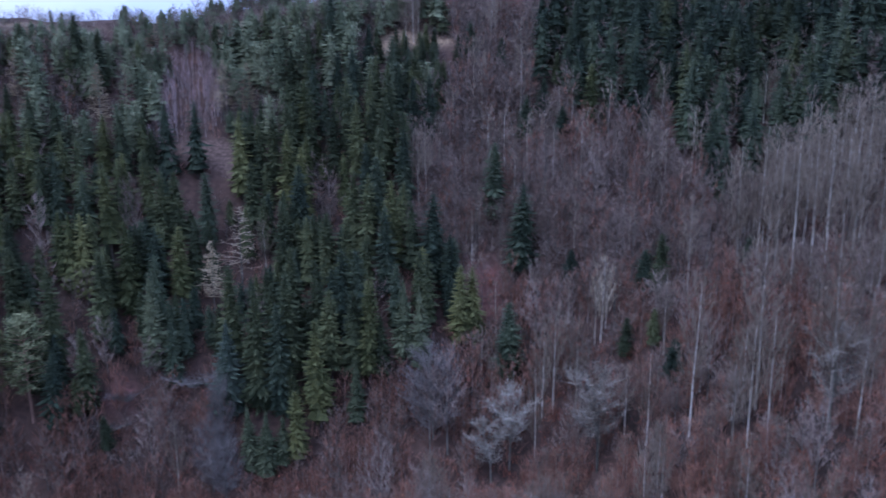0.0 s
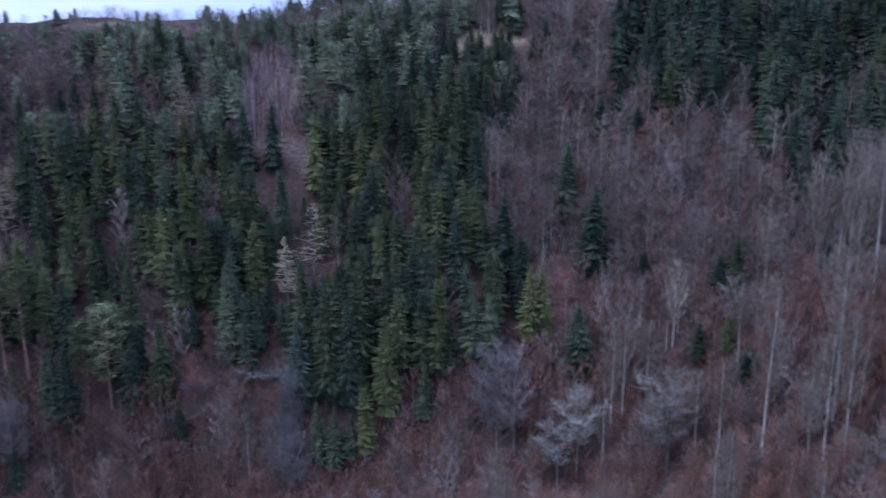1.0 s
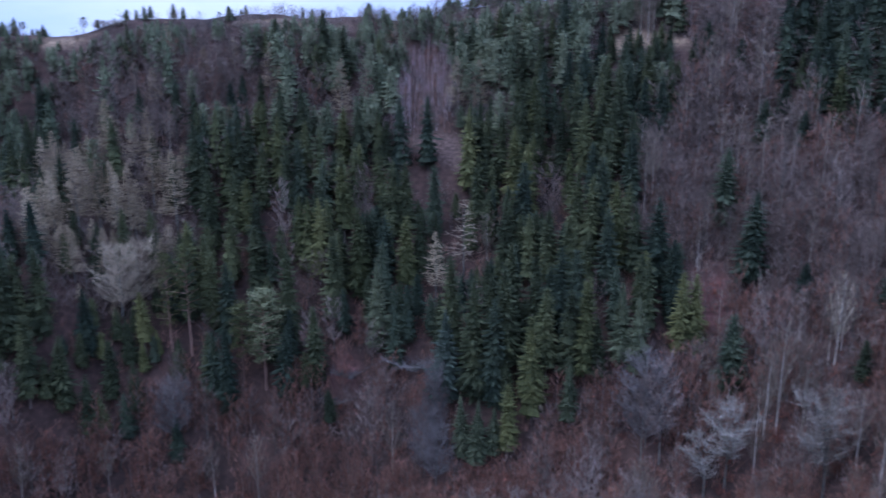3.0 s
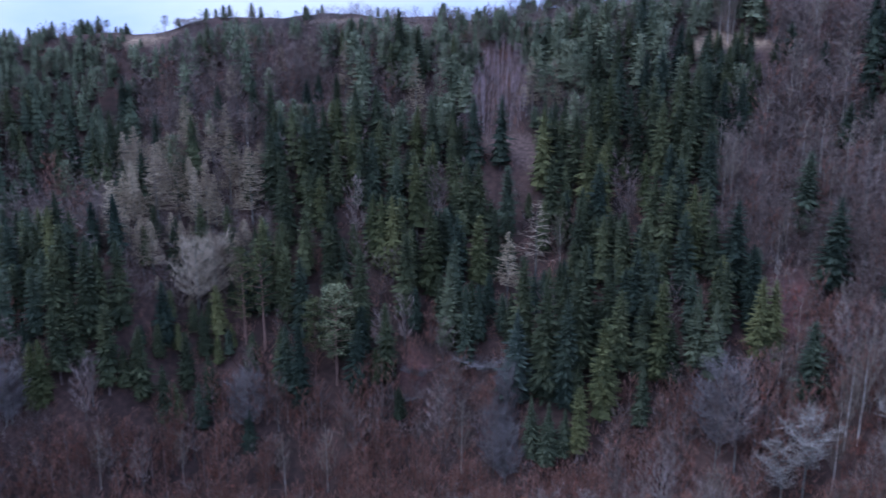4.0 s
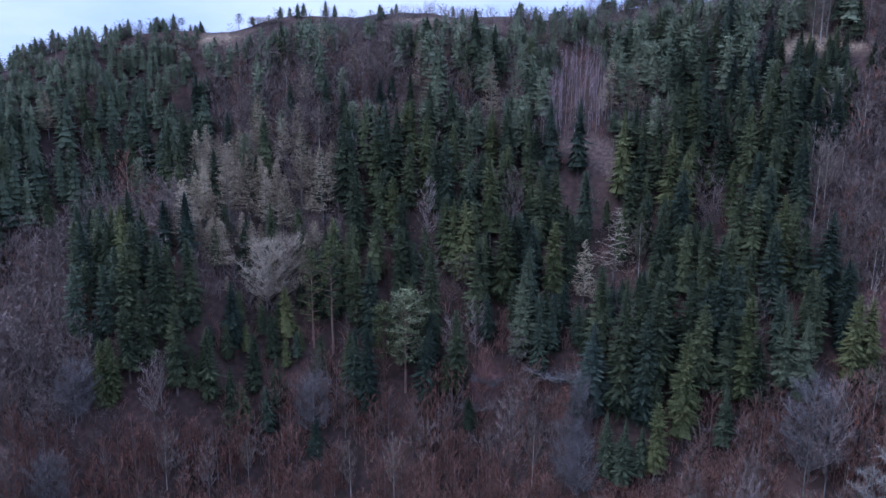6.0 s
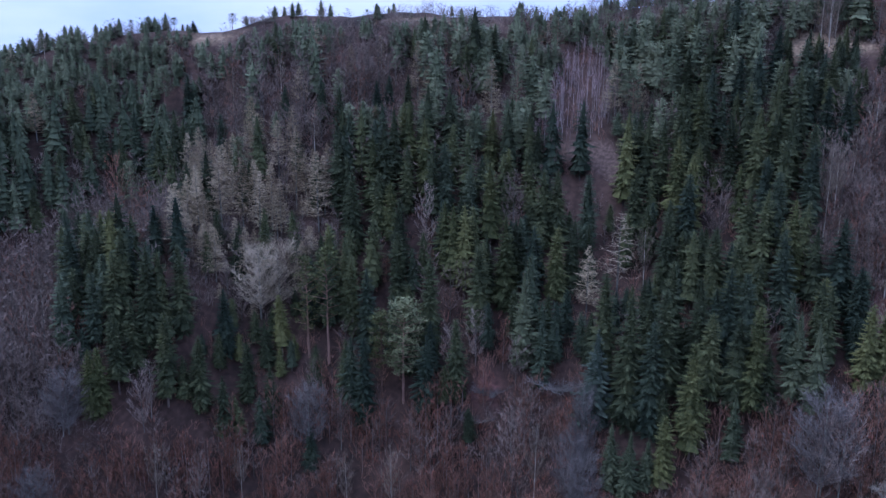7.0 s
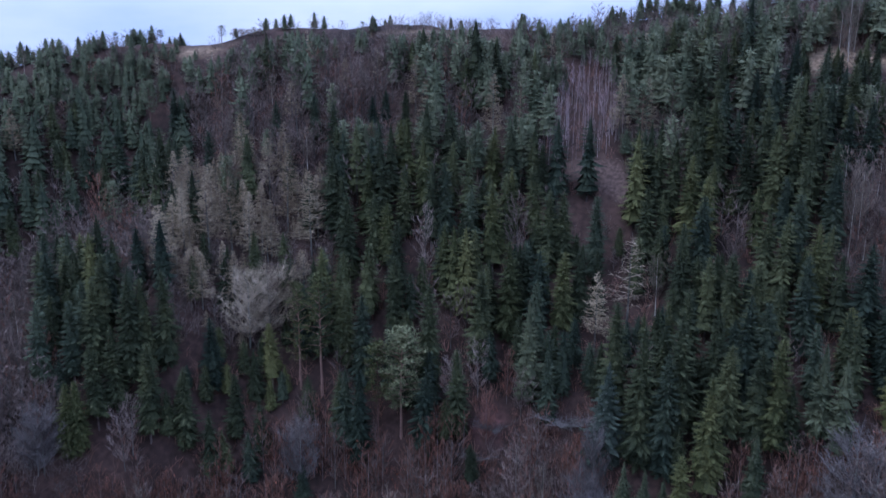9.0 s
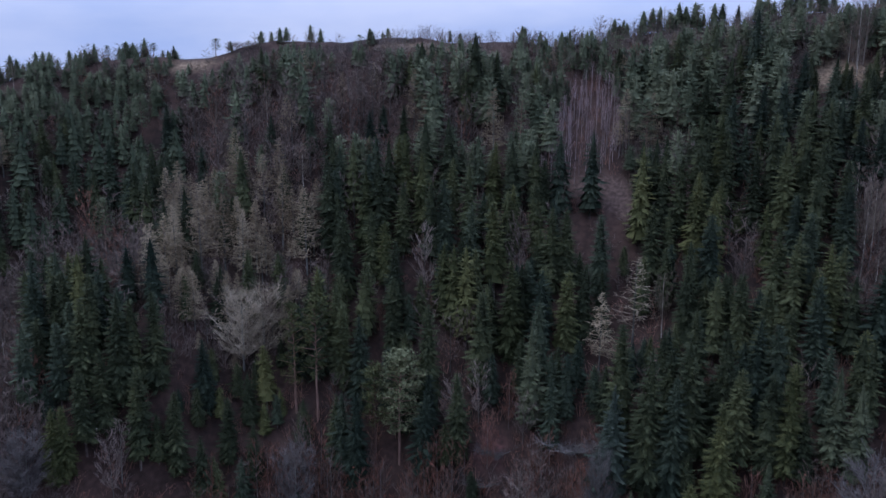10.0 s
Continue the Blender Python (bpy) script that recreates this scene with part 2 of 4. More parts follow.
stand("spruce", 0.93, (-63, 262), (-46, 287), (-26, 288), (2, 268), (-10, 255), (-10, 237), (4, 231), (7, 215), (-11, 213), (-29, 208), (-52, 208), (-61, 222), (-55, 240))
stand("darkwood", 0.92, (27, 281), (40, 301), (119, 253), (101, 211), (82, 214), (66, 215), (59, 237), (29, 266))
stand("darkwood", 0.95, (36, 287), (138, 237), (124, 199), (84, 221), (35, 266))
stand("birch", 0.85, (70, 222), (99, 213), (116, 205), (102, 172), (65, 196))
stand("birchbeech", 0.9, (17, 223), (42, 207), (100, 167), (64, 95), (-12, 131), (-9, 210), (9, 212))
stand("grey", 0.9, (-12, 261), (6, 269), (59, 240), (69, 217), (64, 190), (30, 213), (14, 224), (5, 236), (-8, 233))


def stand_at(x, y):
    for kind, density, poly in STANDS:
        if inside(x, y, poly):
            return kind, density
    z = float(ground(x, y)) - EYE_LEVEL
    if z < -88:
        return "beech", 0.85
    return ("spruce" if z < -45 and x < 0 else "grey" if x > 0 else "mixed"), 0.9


def mesh_of(name, verts, faces, materials, index=None, shade=False):
    me = bpy.data.meshes.new(name)
    v, f = np.asarray(verts, np.float32), np.asarray(faces, np.int32)
    me.vertices.add(len(v))
    me.vertices.foreach_set("co", v.ravel())
    k = f.shape[1]
    me.loops.add(f.size)
    me.loops.foreach_set("vertex_index", f.ravel())
    me.polygons.add(len(f))
    me.polygons.foreach_set("loop_start", np.arange(0, f.size, k, dtype=np.int32))
    for m in materials:
        me.materials.append(m)
    if index is not None:
        me.polygons.foreach_set("material_index", np.asarray(index, np.int32))
    if shade:
        me.polygons.foreach_set("use_smooth", np.ones(len(f), bool))
    me.update(calc_edges=True)
    me.validate()
    return me


def build_ground():
    fine, coarse = np.arange(-40, 66, 0.6), np.concatenate([np.arange(66, 180, 4), np.arange(-180, -40, 4)])
    az = np.radians(np.concatenate([fine, coarse]))
    radii = np.concatenate([[0.5, 15, 30, 45, 60, 75, 88], np.arange(96, 396, 2.3), np.geomspace(400, 4200, 26)])
    A, R = np.meshgrid(az, radii)
    X, Y = -R * np.sin(A), R * np.cos(A)
    Z = ground(X, Y)
    na, nr = len(az), len(radii)
    i, j = np.meshgrid(np.arange(nr - 1), np.arange(na), indexing="ij")
    j2 = (j + 1) % na
    faces = np.stack([i * na + j, i * na + j2, (i + 1) * na + j2, (i + 1) * na + j], -1).reshape(-1, 4)
    verts = np.stack([X, Y, Z], -1).reshape(-1, 3)
    ob = new("ground", mesh_of("ground", verts, faces, [LITTER], None, True))
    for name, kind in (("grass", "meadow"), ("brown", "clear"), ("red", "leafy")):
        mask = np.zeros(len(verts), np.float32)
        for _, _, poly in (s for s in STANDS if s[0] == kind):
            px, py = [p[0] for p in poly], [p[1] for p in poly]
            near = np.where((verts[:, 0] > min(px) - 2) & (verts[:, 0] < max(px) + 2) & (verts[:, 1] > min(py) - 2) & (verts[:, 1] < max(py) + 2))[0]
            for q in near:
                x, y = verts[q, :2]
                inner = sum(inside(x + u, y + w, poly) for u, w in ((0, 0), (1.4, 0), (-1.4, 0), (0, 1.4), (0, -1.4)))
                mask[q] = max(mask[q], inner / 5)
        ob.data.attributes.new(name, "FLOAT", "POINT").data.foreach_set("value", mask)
    tagged(ob, "steep hillside ground of red-brown leaf litter with dry grass", "ground", kind="structure")


build_ground()

# ---------------------------------------------------------------- tree shapes
rng = random.Random(SEED)


class Shape:
    """Triangles gathered for one part."""

    def __init__(self):
        self.v, self.f = [], []

    def tri(self, a, b, c):
        n = len(self.v)
        self.v += [a, b, c]
        self.f.append((n, n + 1, n + 2))

    def tube(self, points, radii, sides):
        n0 = len(self.v)
        for p, r in zip(points, radii):
            for s in range(sides):
                t = 2 * math.pi * s / sides
                self.v.append((p[0] + r * math.cos(t), p[1] + r * math.sin(t), p[2]))
        for i in range(len(points) - 1):
            for s in range(sides):
                a, b = n0 + i * sides + s, n0 + i * sides + (s + 1) % sides
                self.f += [(a, b, b + sides), (a, b + sides, a + sides)]

    def limb(self, p, q, r0, r1):
        """A slim three-sided limb from p to q."""
        p, q = Vector(p), Vector(q)
        d = (q - p).normalized()
        side = d.orthogonal().normalized()
        other = d.cross(side)
        n = len(self.v)
        for c, r in ((p, r0), (q, r1)):
            for t in (0, 2.1, 4.2):
                self.v.append(tuple(c + r * (side * math.cos(t) + other * math.sin(t))))
        for s in range(3):
            a, b = n + s, n + (s + 1) % 3
            self.f += [(a, b, b + 3), (a, b + 3, a + 3)]

    def twig(self, p, q, w):
        """A thin tapering twig."""
        p, q = Vector(p), Vector(q)
        side = (q - p).cross(Vector((rng.uniform(-1, 1), rng.uniform(-1, 1), rng.uniform(-1, 1))))
        if side.length < 1e-6:
            return
        side = side.normalized() * w * 0.5
        self.tri(tuple(p - side), tuple(p + side), tuple(q))


def trunk_line(h, crook, steps=6):
    x = y = 0.0
    pts = []
    for i in range(steps + 1):
        pts.append((x, y, h * i / steps - (0.6 if i == 0 else 0)))
        x += rng.uniform(-crook, crook) * h / steps
        y += rng.uniform(-crook, crook) * h / steps
    return pts


def along(pts, z):
    for a, b in zip(pts, pts[1:]):
        if z <= b[2]:
            t = (z - a[2]) / (b[2] - a[2])
            return Vector(a).lerp(Vector(b), t)
    return Vector(pts[-1])


def conifer_shape(h, width, whorls, per, combs, bare, full, droop=0.45, lift=0.5, ragged=0.3, blunt=0.0, core=0.5):
    """A conifer: whorls of flat sprays, each a narrow blade with combs of side shoots that hang at the edges."""
    wood, green = Shape(), Shape()
    line = trunk_line(h, 0.01)
    wood.tube(line, [max(0.03, 0.0125 * h * (1 - i / 6) ** 0.8) for i in range(7)], 6)
    lobes = [(rng.uniform(0, 6.28), rng.uniform(0.0, ragged)) for _ in range(3)]
    up = Vector((0, 0, 1))
    for i in range(whorls):
        f = i / (whorls - 1)
        z = h * (bare + (0.985 - bare) * f ** 0.95)
        taper = max(1 - f, 0.0) * (1 - blunt) + blunt * math.sqrt(max(1 - f * f, 0.0))
        rad = width * taper ** full * (0.66 + 0.34 * min(1, f * 5)) * rng.uniform(0.8, 1.14) + 0.14
        c = along(line, z)
        count = max(4, round(per * (1 - 0.45 * f)))
        turn = rng.uniform(0, 6.28)
        for k in range(count):
            a = turn + 6.283 * k / count + rng.uniform(-0.3, 0.3)
            length = rad * rng.uniform(0.7, 1.18)
            for la, amount in lobes:
                length *= 1 - amount * max(0, math.cos(a - la + 4 * f)) * (1 - f)
            slope = -droop + (droop + lift) * f ** 1.5 + rng.uniform(-0.12, 0.12)
            d, n = Vector((math.cos(a), math.sin(a), 0)), Vector((-math.sin(a), math.cos(a), 0))
            base = c + up * (rng.uniform(-0.45, 0.45) * h / whorls)

            def spot(t):
                return base + d * (length * t) + up * (length * (slope * t + 0.22 * t * (1 - t) + 0.1 * t * t * t))

            w = length * rng.uniform(0.09, 0.15) + 0.05
            root, tip, mid = spot(0.1), spot(1.05), spot(0.55)
            for side in (-1, 1):
                green.tri(tuple(root), tuple(mid + n * (side * w) - up * (w * rng.uniform(0.2, 0.9))), tuple(tip))
            for s in range(combs):
                t = 0.28 + 0.62 * (s + rng.uniform(0.1, 0.9)) / combs
                p, q = spot(t - 0.05), spot(t + 0.05)
                for side in (-1, 1):
                    reach = length * (1.12 - t) * rng.uniform(0.3, 0.6) + 0.16
                    out = q + n * (side * reach * 0.75) + d * (reach * rng.uniform(0.25, 0.7)) - up * (reach * rng.uniform(0.15, 0.75))
                    green.tri(tuple(p), tuple(q), tuple(out))
    # boughs hidden in the crown's depth
    for i in range(8):
        f = i / 8
        z, rad = h * (bare + 0.03 + (0.9 - bare) * f), width * core * (1 - f) ** min(full, 0.8) + 0.08
        c, turn = along(line, z), rng.uniform(0, 6.28)
        for k in range(6):
            a, b = turn + 1.047 * k, turn + 1.047 * (k + 0.93)
            r1, r2 = rad * rng.uniform(0.75, 1.15), rad * rng.uniform(0.75, 1.15)
            green.tri((c.x + r1 * math.cos(a), c.y + r1 * math.sin(a), z - rng.uniform(0, 0.7)), (c.x + r2 * math.cos(b), c.y + r2 * math.sin(b), z - rng.uniform(0, 0.7)),
                      (c.x, c.y, z + h * 0.17))
    c = along(line, h * 0.97)
    for k in range(3):
        a = 2.1 * k
        green.tri((c.x + 0.13 * math.cos(a), c.y + 0.13 * math.sin(a), h * 0.95), (c.x - 0.13 * math.sin(a), c.y + 0.13 * math.cos(a), h * 0.95), (c.x, c.y, h * 1.01))
    return wood, green


def broom_shape(h, spread, limbs, twigs, start, steep, thick=0.008, twig_width=0.09, leaves=0, sides=4, forks=False, upright=0.42):
    """A leafless broadleaf tree in a close wood: slim stem, steep limbs and a dense haze of fine rising twigs."""
    wood, crown, foliage = Shape(), Shape(), Shape()
    line = trunk_line(h * 0.93, 0.03, 4)
    wood.tube(line, [max(0.03, thick * h * (1 - 0.23 * i)) for i in range(5)], sides)
    middle, tall = h * (start + 1.0) / 2, h * (1.0 - start) / 2
    for i in range(limbs):
        a, v = i * 2.4 + rng.uniform(-0.5, 0.5), -0.85 + 1.75 * ((i + rng.random()) / limbs)
        reach = spread * math.sqrt(max(0.03, 1 - v * v)) * rng.uniform(0.55, 1.08)
        axis = along(line, min(middle + tall * v, line[-1][2]))
        end = Vector((axis.x + reach * math.cos(a), axis.y + reach * math.sin(a), min(middle + tall * v, h * 0.98)))
        c = along(line, min(max(end.z - reach * steep - 0.04 * h, line[0][2] + 0.05 * h), line[-1][2] * 0.96))
        mid = c.lerp(end, 0.55) + Vector((math.cos(a), math.sin(a), -0.3)) * reach * 0.1
        crown.twig(c, mid, 0.006 * h if forks else 0.0075 * h)
        crown.twig(mid, end, 0.0045 * h if forks else 0.006 * h)
        d = (end - c).normalized()
        for k in range(twigs):
            t = rng.uniform(0.15, 1.0) ** 0.8
            p = c.lerp(mid, t / 0.55) if t < 0.55 else mid.lerp(end, (t - 0.55) / 0.45)
            way = Vector((rng.gauss(0, 0.42), rng.gauss(0, 0.42), rng.gauss(upright, 0.3))) + d * 0.4
            q = p + way * spread * rng.uniform(0.28, 0.6)
            crown.twig(p, q, twig_width)
            if forks:
                m = p.lerp(q, rng.uniform(0.25, 0.7))
                crown.twig(m, m + (Vector((rng.gauss(0, 0.42), rng.gauss(0, 0.42), rng.gauss(0.4, 0.28))) + d * 0.2) * spread * 0.34, twig_width * 0.8)
            if k < leaves:
                o = q.lerp(p, rng.random())
                foliage.tri(tuple(o), tuple(o + Vector((rng.gauss(0, 0.24), rng.gauss(0, 0.24), 0.12))), tuple(o + Vector((rng.gauss(0, 0.22), rng.gauss(0, 0.22), -0.32))))
    return wood, crown, foliage


def pine_shape(h, width, limbs, clumps, leaves, bare):
    wood, green = Shape(), Shape()
    line = trunk_line(h * 0.95, 0.03)
    wood.tube(line, [max(0.05, 0.014 * h * (1 - i / 6.5)) for i in range(7)], 6)
    for i in range(limbs):
        f = (i + rng.random() * 0.8) / limbs
        z = h * (bare + (0.93 - bare) * f)
        c = along(line, z)
        a = i * 2.4 + rng.uniform(-0.4, 0.4)
        length = width * (0.42 + 0.58 * math.sin(math.pi * (0.18 + 0.8 * f))) * rng.uniform(0.65, 1.15)
        d = Vector((math.cos(a), math.sin(a), 0.15 + 0.5 * f))
        end = c + d * length
        wood.limb(c, end, 0.09, 0.03)
        for k in range(clumps):
            p = c.lerp(end, 0.35 + 0.7 * (k + rng.random() * 0.6) / clumps) + Vector((rng.uniform(-0.5, 0.5), rng.uniform(-0.5, 0.5), rng.uniform(-0.1, 0.5)))
            size = rng.uniform(0.55, 1.0) * min(width, 3.2) * 0.3
            for _ in range(leaves):
                o = Vector((rng.gauss(0, 0.5), rng.gauss(0, 0.5), rng.gauss(0.1, 0.3))) * size
                e1 = Vector((rng.gauss(0, 1), rng.gauss(0, 1), rng.gauss(0.3, 0.6))).normalized() * size * 0.6
                e2 = Vector((rng.gauss(0, 1), rng.gauss(0, 1), rng.gauss(0, 0.5))).normalized() * size * 0.34
                green.tri(tuple(p + o), tuple(p + o + e2), tuple(p + o + e1))
    for _ in range(clumps * 2):
        p = along(line, h * rng.uniform(0.86, 0.96)) + Vector((rng.uniform(-0.5, 0.5), rng.uniform(-0.5, 0.5), 0.2))
        size = width * 0.26
        for _ in range(leaves):
            o = Vector((rng.gauss(0, 0.5), rng.gauss(0, 0.5), rng.gauss(0.1, 0.4))) * size
            e1 = Vector((rng.gauss(0, 1), rng.gauss(0, 1), rng.gauss(0.4, 0.6))).normalized() * size * 0.8
            e2 = Vector((rng.gauss(0, 1), rng.gauss(0, 1), rng.gauss(0, 0.5))).normalized() * size * 0.5
            green.tri(tuple(p + o), tuple(p + o + e2), tuple(p + o + e1))
    return wood, green


def larch_shape(h, width, whorls, per, twigs):
    """A leafless larch: a straight stem with fine, slightly hanging side shoots in a narrow cone."""
    wood, crown = Shape(), Shape()
    line = trunk_line(h, 0.012)
    wood.tube(line, [max(0.03, 0.012 * h * (1 - i / 6)) for i in range(7)], 5)
    for i in range(whorls):
        f = (i + rng.random() * 0.5) / whorls
        z = h * (0.2 + 0.78 * f)
        c = along(line, z)
        for k in range(per):
            a = rng.uniform(0, 6.28)
            length = width * (1 - f) ** 0.8 * rng.uniform(0.6, 1.15) + 0.25
            d = Vector((math.cos(a), math.sin(a), rng.uniform(-0.05, 0.45)))
            end = c + d * length
            crown.twig(c, end, 0.14)
            for _ in range(twigs):
                p = c.lerp(end, rng.uniform(0.3, 1.0))
                q = p + Vector((rng.gauss(0, 0.35), rng.gauss(0, 0.35), rng.gauss(-0.1, 0.35))) * (0.5 + 0.28 * length) + d * 0.2 * length
                crown.twig(p, q, 0.12)
    return wood, crown


def bare_shape(h, spread, limbs, twigs, start, rise, thick=0.011, twig_width=0.15, forked=False):
    """A leafless broadleaf tree: stem, rising limbs and a haze of fine twigs."""
    wood, crown = Shape(), Shape()
    line = trunk_line(h * 0.9, 0.035)
    last = len(line) - 1
    wood.tube(line, [max(0.035, thick * h * (1 - i / last * 0.9)) for i in range(last + 1)], 5)
    stems = [line]
    if forked:
        for _ in range(2):
            b = along(line, h * rng.uniform(0.2, 0.4))
            a = rng.uniform(0, 6.28)
            side = [tuple(b + Vector((math.cos(a), math.sin(a), 0)) * (spread * 0.75 * t ** 0.8) + Vector((0, 0, h * 0.55 * t))) for t in (0, 0.33, 0.66, 1.0)]
            wood.tube(side, [thick * h * 0.6, thick * h * 0.45, thick * h * 0.3, 0.04], 4)
            stems.append(side)
    middle, tall = h * (start + 1.0) / 2 + 0.02 * h, h * (1.0 - start) / 2
    for i in range(limbs):
        stem = stems[i % len(stems)]
        a = i * 2.4 + rng.uniform(-0.5, 0.5)
        v = -0.8 + 1.7 * ((i + rng.random()) / limbs)
        reach = spread * math.sqrt(max(0.04, 1 - v * v)) * rng.uniform(0.72, 1.08)
        axis = along(stem, min(middle + tall * v, stem[-1][2]))
        end = Vector((axis.x + reach * math.cos(a), axis.y + reach * math.sin(a), middle + tall * v * rng.uniform(0.9, 1.04)))
        root_z = min(max(end.z - 0.05 * h - reach * rise * 0.62, h * start * 0.9, stem[0][2]), stem[-1][2] * 0.93)
        c = along(stem, root_z)
        mid = c.lerp(end, 0.5) + Vector((math.cos(a), math.sin(a), -0.4)) * reach * 0.12
        length = (end - c).length
        d = (end - c).normalized()
        wood.limb(c, mid, 0.0034 * h, 0.0019 * h)
        crown.twig(mid, end, 0.0055 * h)
        for k in range(twigs):
            t = rng.uniform(0.2, 1.0)
            p = c.lerp(mid, t / 0.5) if t < 0.5 else mid.lerp(end, (t - 0.5) / 0.5)
            w = Vector((rng.gauss(0, 0.55), rng.gauss(0, 0.55), rng.gauss(0.25, 0.35)))
            q = p + (w + d * 0.3) * spread * rng.uniform(0.3, 0.62)
            crown.twig(p, q, twig_width)
            s = p.lerp(q, rng.uniform(0.25, 0.7))
            crown.twig(s, s + (Vector((rng.gauss(0, 0.42), rng.gauss(0, 0.42), rng.gauss(0.3, 0.3))) + d * 0.2) * spread * 0.4, twig_width * 0.75)
    return wood, crown


def snag_shape(h, spread):
    """A fallen, lichen-white top: a heap of bent branches."""
    wood, crown = Shape(), Shape()
    for i in range(14):
        a = rng.uniform(0, 6.28)
        p = Vector((rng.uniform(-0.6, 0.6), rng.uniform(-0.6, 0.6), 0))
        for s in range(3):
            q = p + Vector((math.cos(a), math.sin(a), rng.uniform(0.15, 0.75))) * spread * 0.42
            wood.limb(p, q, 0.09 - 0.025 * s, 0.065 - 0.025 * s)
            for _ in range(22):
                b = p.lerp(q, rng.random())
                crown.twig(b, b + Vector((rng.gauss(0, 0.6), rng.gauss(0, 0.6), rng.gauss(0.4, 0.4))) * spread * 0.36, 0.075)
            p, a = q, a + rng.uniform(-0.5, 0.5)
    return wood, crown


H0 = 20.0
SHAPES = {
    "conifer": [conifer_shape(H0, w, 38, 10, 4, b, u, dr, li, g, 0.12, 0.58) for w, b, u, dr, li, g in ((4.1, 0.06, 0.72, 0.5, 0.2, 0.2), (3.8, 0.1, 0.62, 0.45, 0.25, 0.3), (4.5, 0.05, 0.8, 0.5, 0.2, 0.25), (3.6, 0.14, 0.58, 0.4, 0.3, 0.35), (4.1, 0.2, 0.64, 0.45, 0.25, 0.4))],
    "conifer_fill": [conifer_shape(H0, w, 26, 9, 2, b, u, dr, li, g, 0.15, 0.62) for w, b, u, dr, li, g in ((4.6, 0.12, 0.7, 0.5, 0.25, 0.25), (4.2, 0.16, 0.6, 0.45, 0.3, 0.35), (4.9, 0.1, 0.78, 0.5, 0.2, 0.3), (4.0, 0.18, 0.56, 0.4, 0.3, 0.35))],
    "young": [conifer_shape(H0, w, 28, 10, 3, 0.03, 0.95, 0.3, 0.5, 0.15, 0.0, 0.6) for w in (4.6, 5.2)],
    "broadpine": [pine_shape(H0, 4.0, 48, 8, 13, 0.28)],
    "pine": [pine_shape(H0, w, 30, 6, 10, b) for w, b in ((3.1, 0.36), (2.9, 0.26), (3.3, 0.44))],
    "pine_fill": [conifer_shape(H0, w, 24, 9, 2, b, 0.62, 0.3, 0.3, 0.3, 0.4, 0.64) for w, b in ((4.0, 0.26), (3.6, 0.2), (4.4, 0.3))],
    "larch": [larch_shape(H0, w, 32, 7, 5) for w in (4.2, 4.7, 3.7)],
    "dead": [larch_shape(H0, 5.6, 17, 5, 5)],
    "bare": [broom_shape(H0, s, 26, 16, st, ri, 0.0075, 0.08, forks=True) for s, st, ri in ((4.0, 0.22, 1.2), (4.6, 0.2, 1.0), (3.6, 0.3, 1.5), (5.0, 0.26, 0.9))],
    "fine": [broom_shape(H0, s, 64, 26, st, ri, 0.009, 0.065, forks=True) for s, st, ri in ((4.6, 0.2, 1.0), (5.0, 0.16, 0.9))],
    "bush": [bare_shape(H0, s, 26, 12, 0.05, 0.6, 0.02, 0.5) for s in (12.0, 14.0)],
    "birch": [broom_shape(H0, s, 24, 14, st, 1.8, 0.008, 0.075, forks=True, upright=0.6) for s, st in ((3.1, 0.38), (2.7, 0.46), (3.5, 0.34))],
    "beech": [broom_shape(H0, s, 26, 15, st, 2.0, 0.006, 0.09, 4, forks=True, upright=0.8) for s, st in ((3.4, 0.12), (3.0, 0.18), (3.8, 0.1))],
    "forked": [bare_shape(H0, s, 34, 26, 0.3, 0.7, 0.011, 0.09, True) for s in (4.4, 5.0)],
    "pole": [broom_shape(H0, s, 10, 10, st, 2.0, 0.009, 0.1) for s, st in ((1.5, 0.45), (1.2, 0.55))],
    "snag": [snag_shape(5, 4.5)],
}
# plainer shapes for the woods past counting
FAR_SHAPES = {
    "conifer": [conifer_shape(H0, w, 18, 8, 1, b, u, 0.4, 0.4, g, 0.15, 0.68) for w, b, g, u in ((5.2, 0.2, 0.3, 0.7), (4.8, 0.22, 0.4, 0.62), (5.5, 0.18, 0.3, 0.78))],
    "pine": [conifer_shape(H0, w, 16, 7, 1, b, 0.62, 0.3, 0.3, 0.3, 0.4, 0.68) for w, b in ((4.3, 0.28), (3.9, 0.24), (4.7, 0.34))],
    "larch": [larch_shape(H0, w, 26, 6, 4) for w in (4.0, 4.4)],
    "bare": [broom_shape(H0, s, 18, 12, st, ri, 0.0085, 0.155, 0, 3) for s, st, ri in ((4.1, 0.22, 1.2), (4.7, 0.2, 1.0))],
    "birch": [broom_shape(H0, s, 14, 10, st, 1.7, 0.009, 0.18, 0, 3) for s, st in ((3.0, 0.36), (2.7, 0.42))],
    "beech": [broom_shape(H0, s, 15, 10, st, 1.7, 0.008, 0.21, 2, 3, upright=0.8) for s, st in ((3.5, 0.12), (3.1, 0.18))],
    "pole": [broom_shape(H0, s, 8, 7, st, 2.0, 0.008, 0.13, 0, 3) for s, st in ((1.6, 0.4), (1.3, 0.5))],
}
